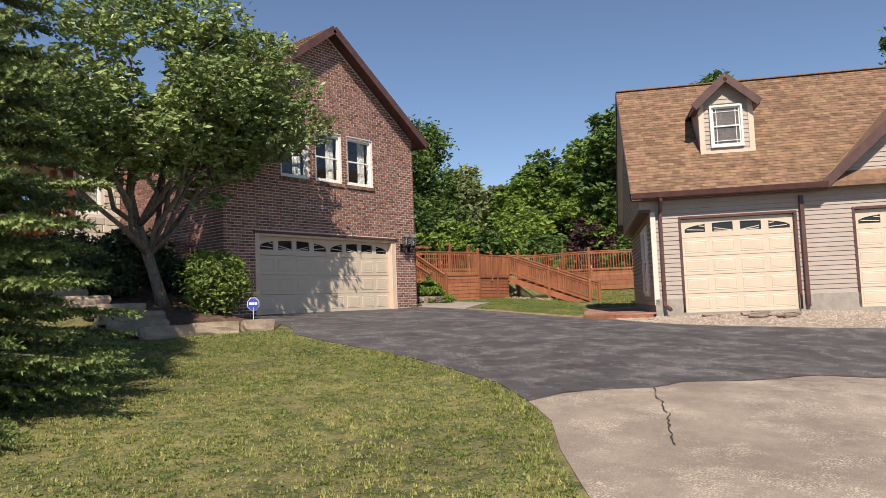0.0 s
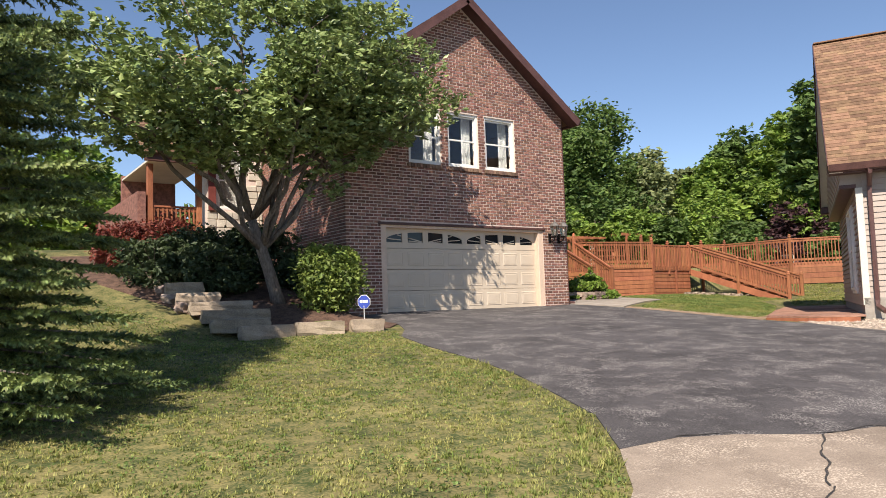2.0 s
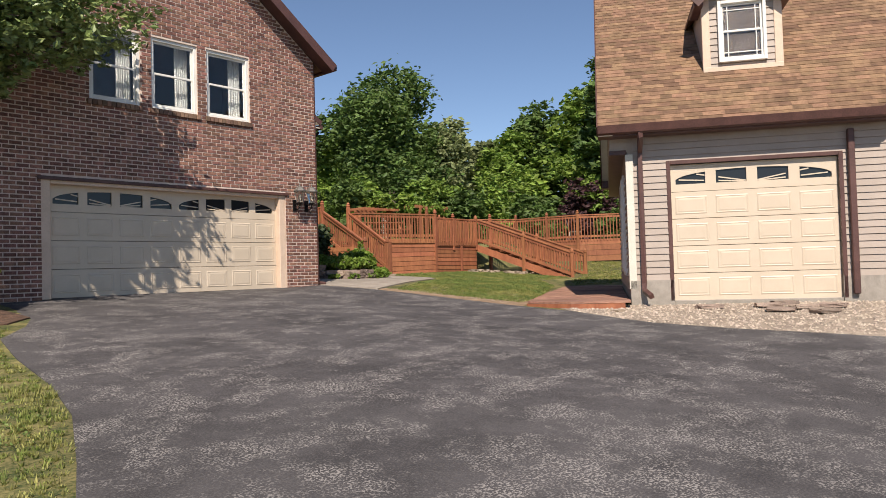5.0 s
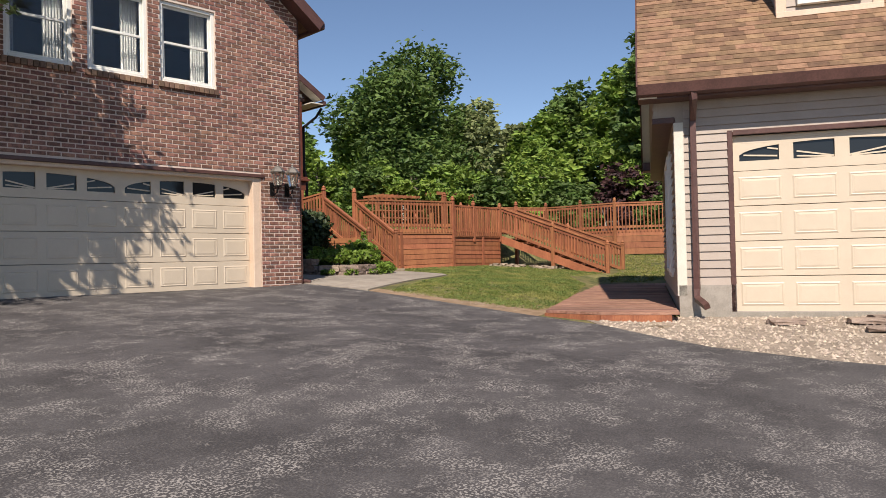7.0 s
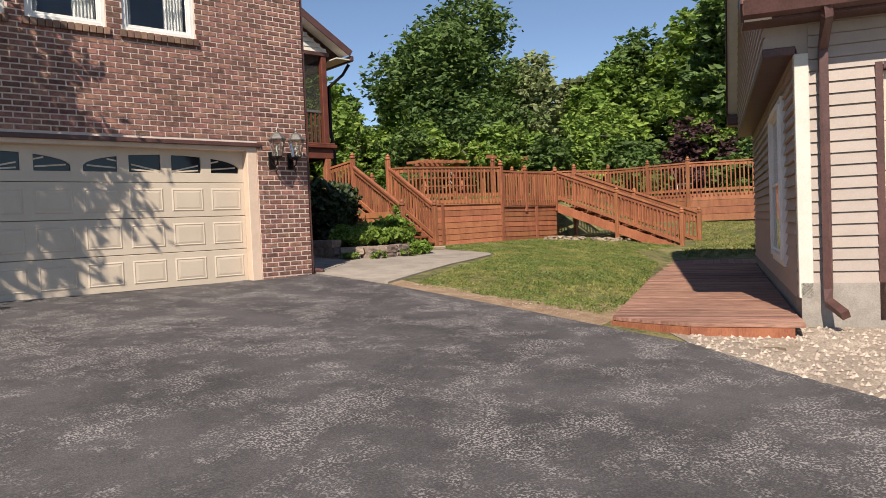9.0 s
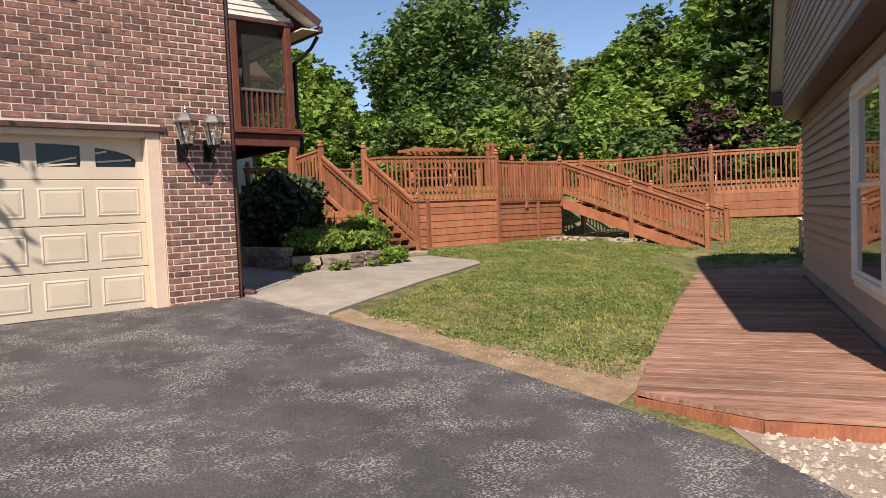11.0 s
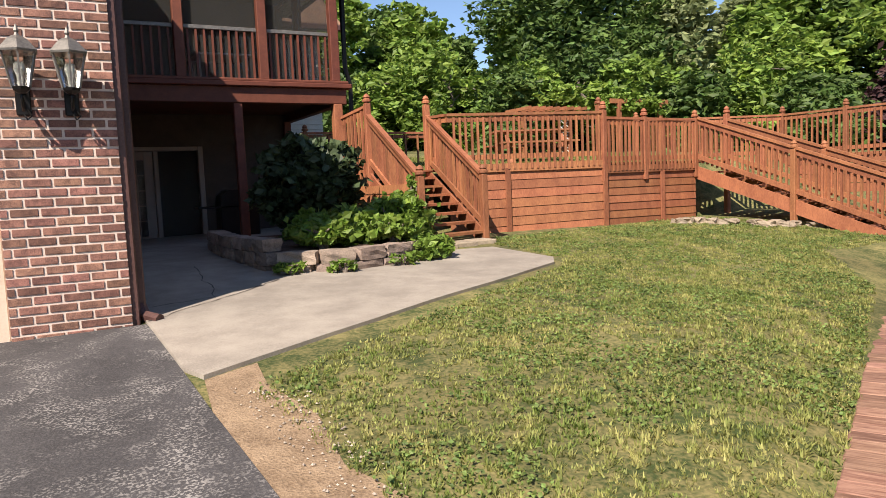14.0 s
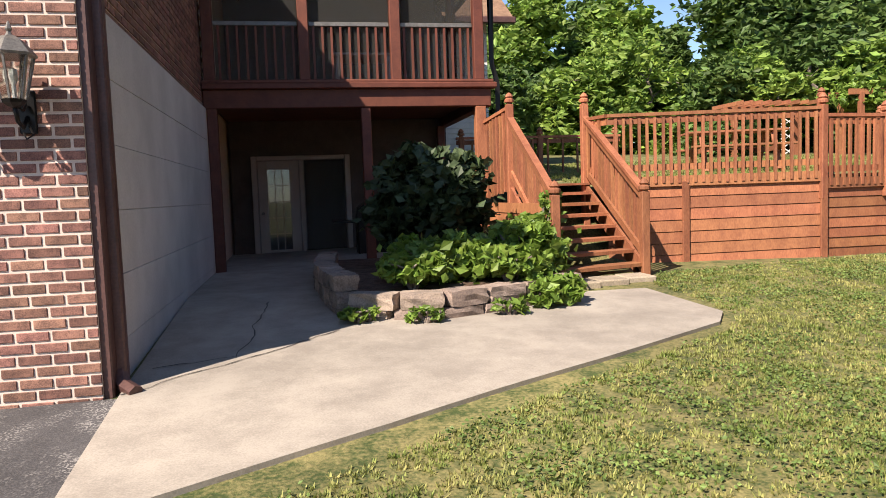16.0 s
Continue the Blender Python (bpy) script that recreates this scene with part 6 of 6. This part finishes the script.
grill = thing("grill", "black covered grill in the patio shade", "grill", pose(2.55, 7.6, 0.1))
part("cart", Build().bevel_box(-0.35, 0.35, -0.25, 0.25, 0.1, 0.75, 0.02), DARK_METAL, grill)
part("lid", Build().prism([(-0.36, 0.75), (0.36, 0.75), (0.33, 0.95), (0.2, 1.05), (-0.2, 1.05), (-0.33, 0.95)], -0.26, 0.26), DARK_METAL, grill)
part("side_shelf", Build().bevel_box(-0.75, -0.36, -0.22, 0.22, 0.72, 0.76, 0.008), DARK_METAL, grill)
for i in range(14):
    x, y = 9.3 + 0.17 * i + rng.uniform(-0.1, 0.1), 3.1 - 0.12 * i + rng.uniform(-0.15, 0.15)
    solid("edging_stone", rough_block(rng.uniform(0.15, 0.32), 0.2, 0.12, 120 + i, 0.03), KERB, "pale rough stone along the stair foot", "stone", "thing", pose(x, y, ground(x, y) + 0.03, 0, 0, 40 * i))


# ---- cracks and seams ----
CRACK = material("crack_filler", (0.07, 0.06, 0.055), (0.03, 0.027, 0.025), 8, 60, 0.9, 0.3, 0.003)


def crack(name, a, c, seed, w=0.014, lift=0.018, label="jagged dark crack in the pavement"):
    q = random.Random(seed)
    a, c = Vector((*a, 0)), Vector((*c, 0))
    side = Vector((-(c - a).y, (c - a).x, 0)).normalized()
    n = max(int((c - a).length / 0.09), 4)
    v, f, o = [], [], 0.0
    for i in range(n + 1):
        o = o * 0.85 + q.uniform(-0.024, 0.024)
        p = a.lerp(c, i / n) + side * o
        ww = w * q.uniform(0.4, 1.3)
        for s in (-1, 1):
            r = p + side * s * ww
            v.append((r.x, r.y, ground(r.x, r.y) + lift))
        if i:
            f.append((2 * i - 2, 2 * i - 1, 2 * i + 1, 2 * i))
    return solid(name, mesh_of(name, v, f, CRACK), None, label, "crack", "structure")


crack("crack", (-10.36, -12.19), (-9.2, -11.66), 1, 0.008)
crack("crack", (-9.2, -11.66), (-8.03, -10.97), 11, 0.008)
crack("crack", (-6.6, -11.6), (-5.6, -13.4), 12, 0.006)
for i, (p, q) in enumerate(zip(SEAM[1:7], SEAM[2:8])):
    if i != 1:
        crack("pavement_seam", p, q, 20 + i, 0.009, 0.018, "ragged dark seam where asphalt meets old pavement")
crack("crack", (0.2, 0.5), (0.75, 0.6), 5, 0.006, 0.036)
crack("crack", (0.75, 0.6), (0.9, 2.6), 7, 0.006, 0.036)
crack("slab_joint", (0.1, -0.02), (1.55, 1.25), 8, 0.006, 0.035, "thin joint between patio slabs")


# ---- bare soil edges, gravel and grass ----
GXA, GYA = np.array(gx), np.array(gy)
GZA = np.array([p[2] for p in gv]).reshape(len(gy), nx)


def ground_many(x, y):
    i = np.clip(np.searchsorted(GXA, x) - 1, 0, len(GXA) - 2)
    j = np.clip(np.searchsorted(GYA, y) - 1, 0, len(GYA) - 2)
    u, v = (x - GXA[i]) / (GXA[i + 1] - GXA[i]), (y - GYA[j]) / (GYA[j + 1] - GYA[j])
    return (GZA[j, i] * (1 - u) + GZA[j, i + 1] * u) * (1 - v) + (GZA[j + 1, i] * (1 - u) + GZA[j + 1, i + 1] * u) * v


def scatter(r, outline, n, holes=()):
    xs, ys = [p[0] for p in outline], [p[1] for p in outline]
    x, y = r.uniform(min(xs), max(xs), n), r.uniform(min(ys), max(ys), n)

    def within(poly):
        hit = np.zeros(len(x), bool)
        j = len(poly) - 1
        for i in range(len(poly)):
            (xi, yi), (xj, yj) = poly[i], poly[j]
            if yi != yj:
                hit ^= ((yi > y) != (yj > y)) & (x < (xj - xi) * (y - yi) / (yj - yi) + xi)
            j = i
        return hit
    ok = within(outline)
    for h in holes:
        ok &= ~within(h)
    return x[ok], y[ok]


CLOVER = material("clover_leaf", (0.2, 0.275, 0.075), (0.095, 0.145, 0.035), 2.0, 14, 0.6, 0, vary=0.4, island=True, through_light=0.25)


def patchy(x, y, seed, size):
    """Smooth random values between 0 and 1 over the ground."""
    r = np.random.RandomState(seed)
    g = r.rand(64, 64)
    u, v = x / size, y / size
    i, j = np.floor(u).astype(int), np.floor(v).astype(int)
    fu, fv = u - i, v - j
    fu, fv = fu * fu * (3 - 2 * fu), fv * fv * (3 - 2 * fv)
    at = lambda p, q: g[p % 64, q % 64]
    return (at(i, j) * (1 - fu) + at(i + 1, j) * fu) * (1 - fv) + (at(i, j + 1) * (1 - fu) + at(i + 1, j + 1) * fu) * fv


def grass_patch(outline, n, seed, h0, h1, label, holes=(), clover=0):
    """Blades in tufts that lean outwards, thin on dry spots, with clover between them."""
    r = np.random.RandomState(seed)
    per = 9
    cx, cy = scatter(r, outline, n // per, holes)
    lush = 0.6 * patchy(cx, cy, seed + 50, 0.55) + 0.4 * patchy(cx, cy, seed + 51, 0.16)
    keep = lush + r.uniform(-0.12, 0.3, len(cx)) > 0.3
    cx, cy, lush = cx[keep], cy[keep], lush[keep]
    x, y, lush = np.repeat(cx, per), np.repeat(cy, per), np.repeat(lush, per)
    m = len(x)
    a = r.uniform(0, 6.283, m)
    d = r.uniform(0, 0.028, m)
    x, y = x + np.cos(a) * d, y + np.sin(a) * d
    a = a + r.uniform(-0.7, 0.7, m)
    z = ground_many(x, y)
    lean = r.uniform(0.15, 1.0, m)
    h, w = r.uniform(h0, h1, m) * (0.55 + 0.9 * lush), r.uniform(0.0045, 0.0095, m)
    ca, sa = np.cos(a), np.sin(a)
    p0 = np.stack([x - sa * w, y + ca * w, z - 0.005], 1)
    p1 = np.stack([x + sa * w, y - ca * w, z - 0.005], 1)
    p2 = np.stack([x + ca * h * lean, y + sa * h * lean, z + h * (1.1 - 0.6 * lean)], 1)
    v = np.stack([p0, p1, p2], 1).reshape(-1, 3)
    me = bpy.data.meshes.new("grass")
    me.from_pydata(v.tolist(), [], np.arange(m * 3).reshape(-1, 3).tolist())
    me.materials.append(GRASS)
    if clover:
        x, y = scatter(r, outline, clover * 4, holes)
        q = 0.5 * patchy(x, y, seed + 60, 0.8) + 0.5 * patchy(x, y, seed + 61, 0.2)
        keep = q + r.uniform(-0.1, 0.1, len(x)) > 0.57
        x, y = x[keep], y[keep]
        c = np.stack([x, y, ground_many(x, y) + r.uniform(0.012, 0.045, len(x))], 1)
        solid("clover", leaf_mesh("clover", c, r.uniform(0.014, 0.03, len(x)), CLOVER, seed, 0.25, 1.1), None, "low clover leaves in the mown lawn", "clover", "stuff")
    return solid("grass", me, None, label, "grass", "stuff")


front = [(-16.5, -17.4), (-13.5, -13.8), (-12.1, -12.3), (-11.2, -11.55), (-10.3, -10.95), (-9.68, -10.28), (-9.0, -9.4), (-8.6, -8.4), (-8.2, -7.3), (-7.95, -6.2), (-7.78, -4.8), (-7.58, -3.6), (-7.15, -3.0), (-9.3, -2.45), (-10.2, -1.9), (-12.0, 1.5), (-17, 1.5), (-22, -8)]
grass_patch(front, 600000, 1, 0.016, 0.04, "sunlit mown grass of the front lawn", clover=40000)
edge_west = [(-13.5, -13.8), (-12.1, -12.3), (-11.2, -11.55), (-10.3, -10.95), (-9.66, -10.28), (-8.98, -9.4), (-8.58, -8.4), (-8.18, -7.3), (-7.93, -6.2)]
edge_strip = edge_west + [(x - 0.32, y + 0.12) for x, y in edge_west[::-1]]
grass_patch(edge_strip, 50000, 2, 0.03, 0.07, "longer grass along the drive's edge")
side = [(0.45, -2.05), (1.74, -1.3), (3.35, -0.3), (4.74, 0.58), (5.12, 1.05), (5.1, 2.6), (5.45, 3.2), (8.1, 3.6), (10.7, 3.9), (11.2, 0.3), (8.9, 0.1), (7.27, -1.6), (4.42, -3.22), (1.85, -4.66), (0.75, -5.12), (0.6, -3.4)]
grass_patch(side, 400000, 3, 0.014, 0.042, "patchy clover lawn between patio and boardwalk", clover=32000)
far_lawn = [(11.5, 0.0), (15.3, 2.4), (16.8, 0.5), (20, -3.5), (12.0, -3.5), (9.5, -0.6)]
grass_patch(far_lawn, 90000, 4, 0.03, 0.07, "rough grass behind the stairs")
yard = [(5.6, 5.6), (11.8, 5.6), (15.2, 5.7), (15.2, 9.0), (15.0, 12.0), (6.0, 12.0)]
grass_patch(yard, 70000, 9, 0.03, 0.07, "grass of the upper yard behind the deck")
strip = [(0.24, -1.72), (0.6, -1.56), (0.55, -2.0), (0.66, -2.6), (0.58, -3.2), (0.8, -3.9), (1.05, -4.6), (1.6, -4.8), (1.0, -5.2), (0.27, -5.4), (0.3, -4.5), (0.25, -3.5), (0.18, -2.3)]
sheet("bare_edge", strip, 0.006, DIRT, "bare dry dirt along the lawn's edge", 0.4, 0.05, "soil")


def gravel(outline, n, seed, s0, s1, label):
    r = np.random.RandomState(seed)
    x, y = scatter(r, outline, n)
    z = ground_many(x, y) + 0.012
    s = r.uniform(s0, s1, len(x))
    b = Build()
    base = [(1, 0, 0), (0, 1, 0), (-1, 0, 0), (0, -1, 0), (0.2, 0.1, 0.8)]
    for k in range(len(x)):
        a = r.uniform(0, 6.28)
        ca, sa = math.cos(a), math.sin(a)
        q = r.uniform(0.6, 1.2, 5)
        b.add([(x[k] + s[k] * q[i] * (px * ca - py * sa), y[k] + s[k] * q[i] * (px * sa + py * ca), z[k] + s[k] * pz) for i, (px, py, pz) in enumerate(base)], [(0, 1, 4), (1, 2, 4), (2, 3, 4), (3, 0, 4)])
    return solid("gravel", b, GRAVEL, label, "gravel", "stuff")


gravel(GRAV, 16000, 5, 0.012, 0.035, "pale crushed stone before the garage doors")
gravel([(0.3, -1.9), (0.75, -2.3), (0.7, -4.9), (0.4, -4.9), (0.42, -3.4)], 500, 6, 0.004, 0.012, "loose pebbles along the asphalt's edge")
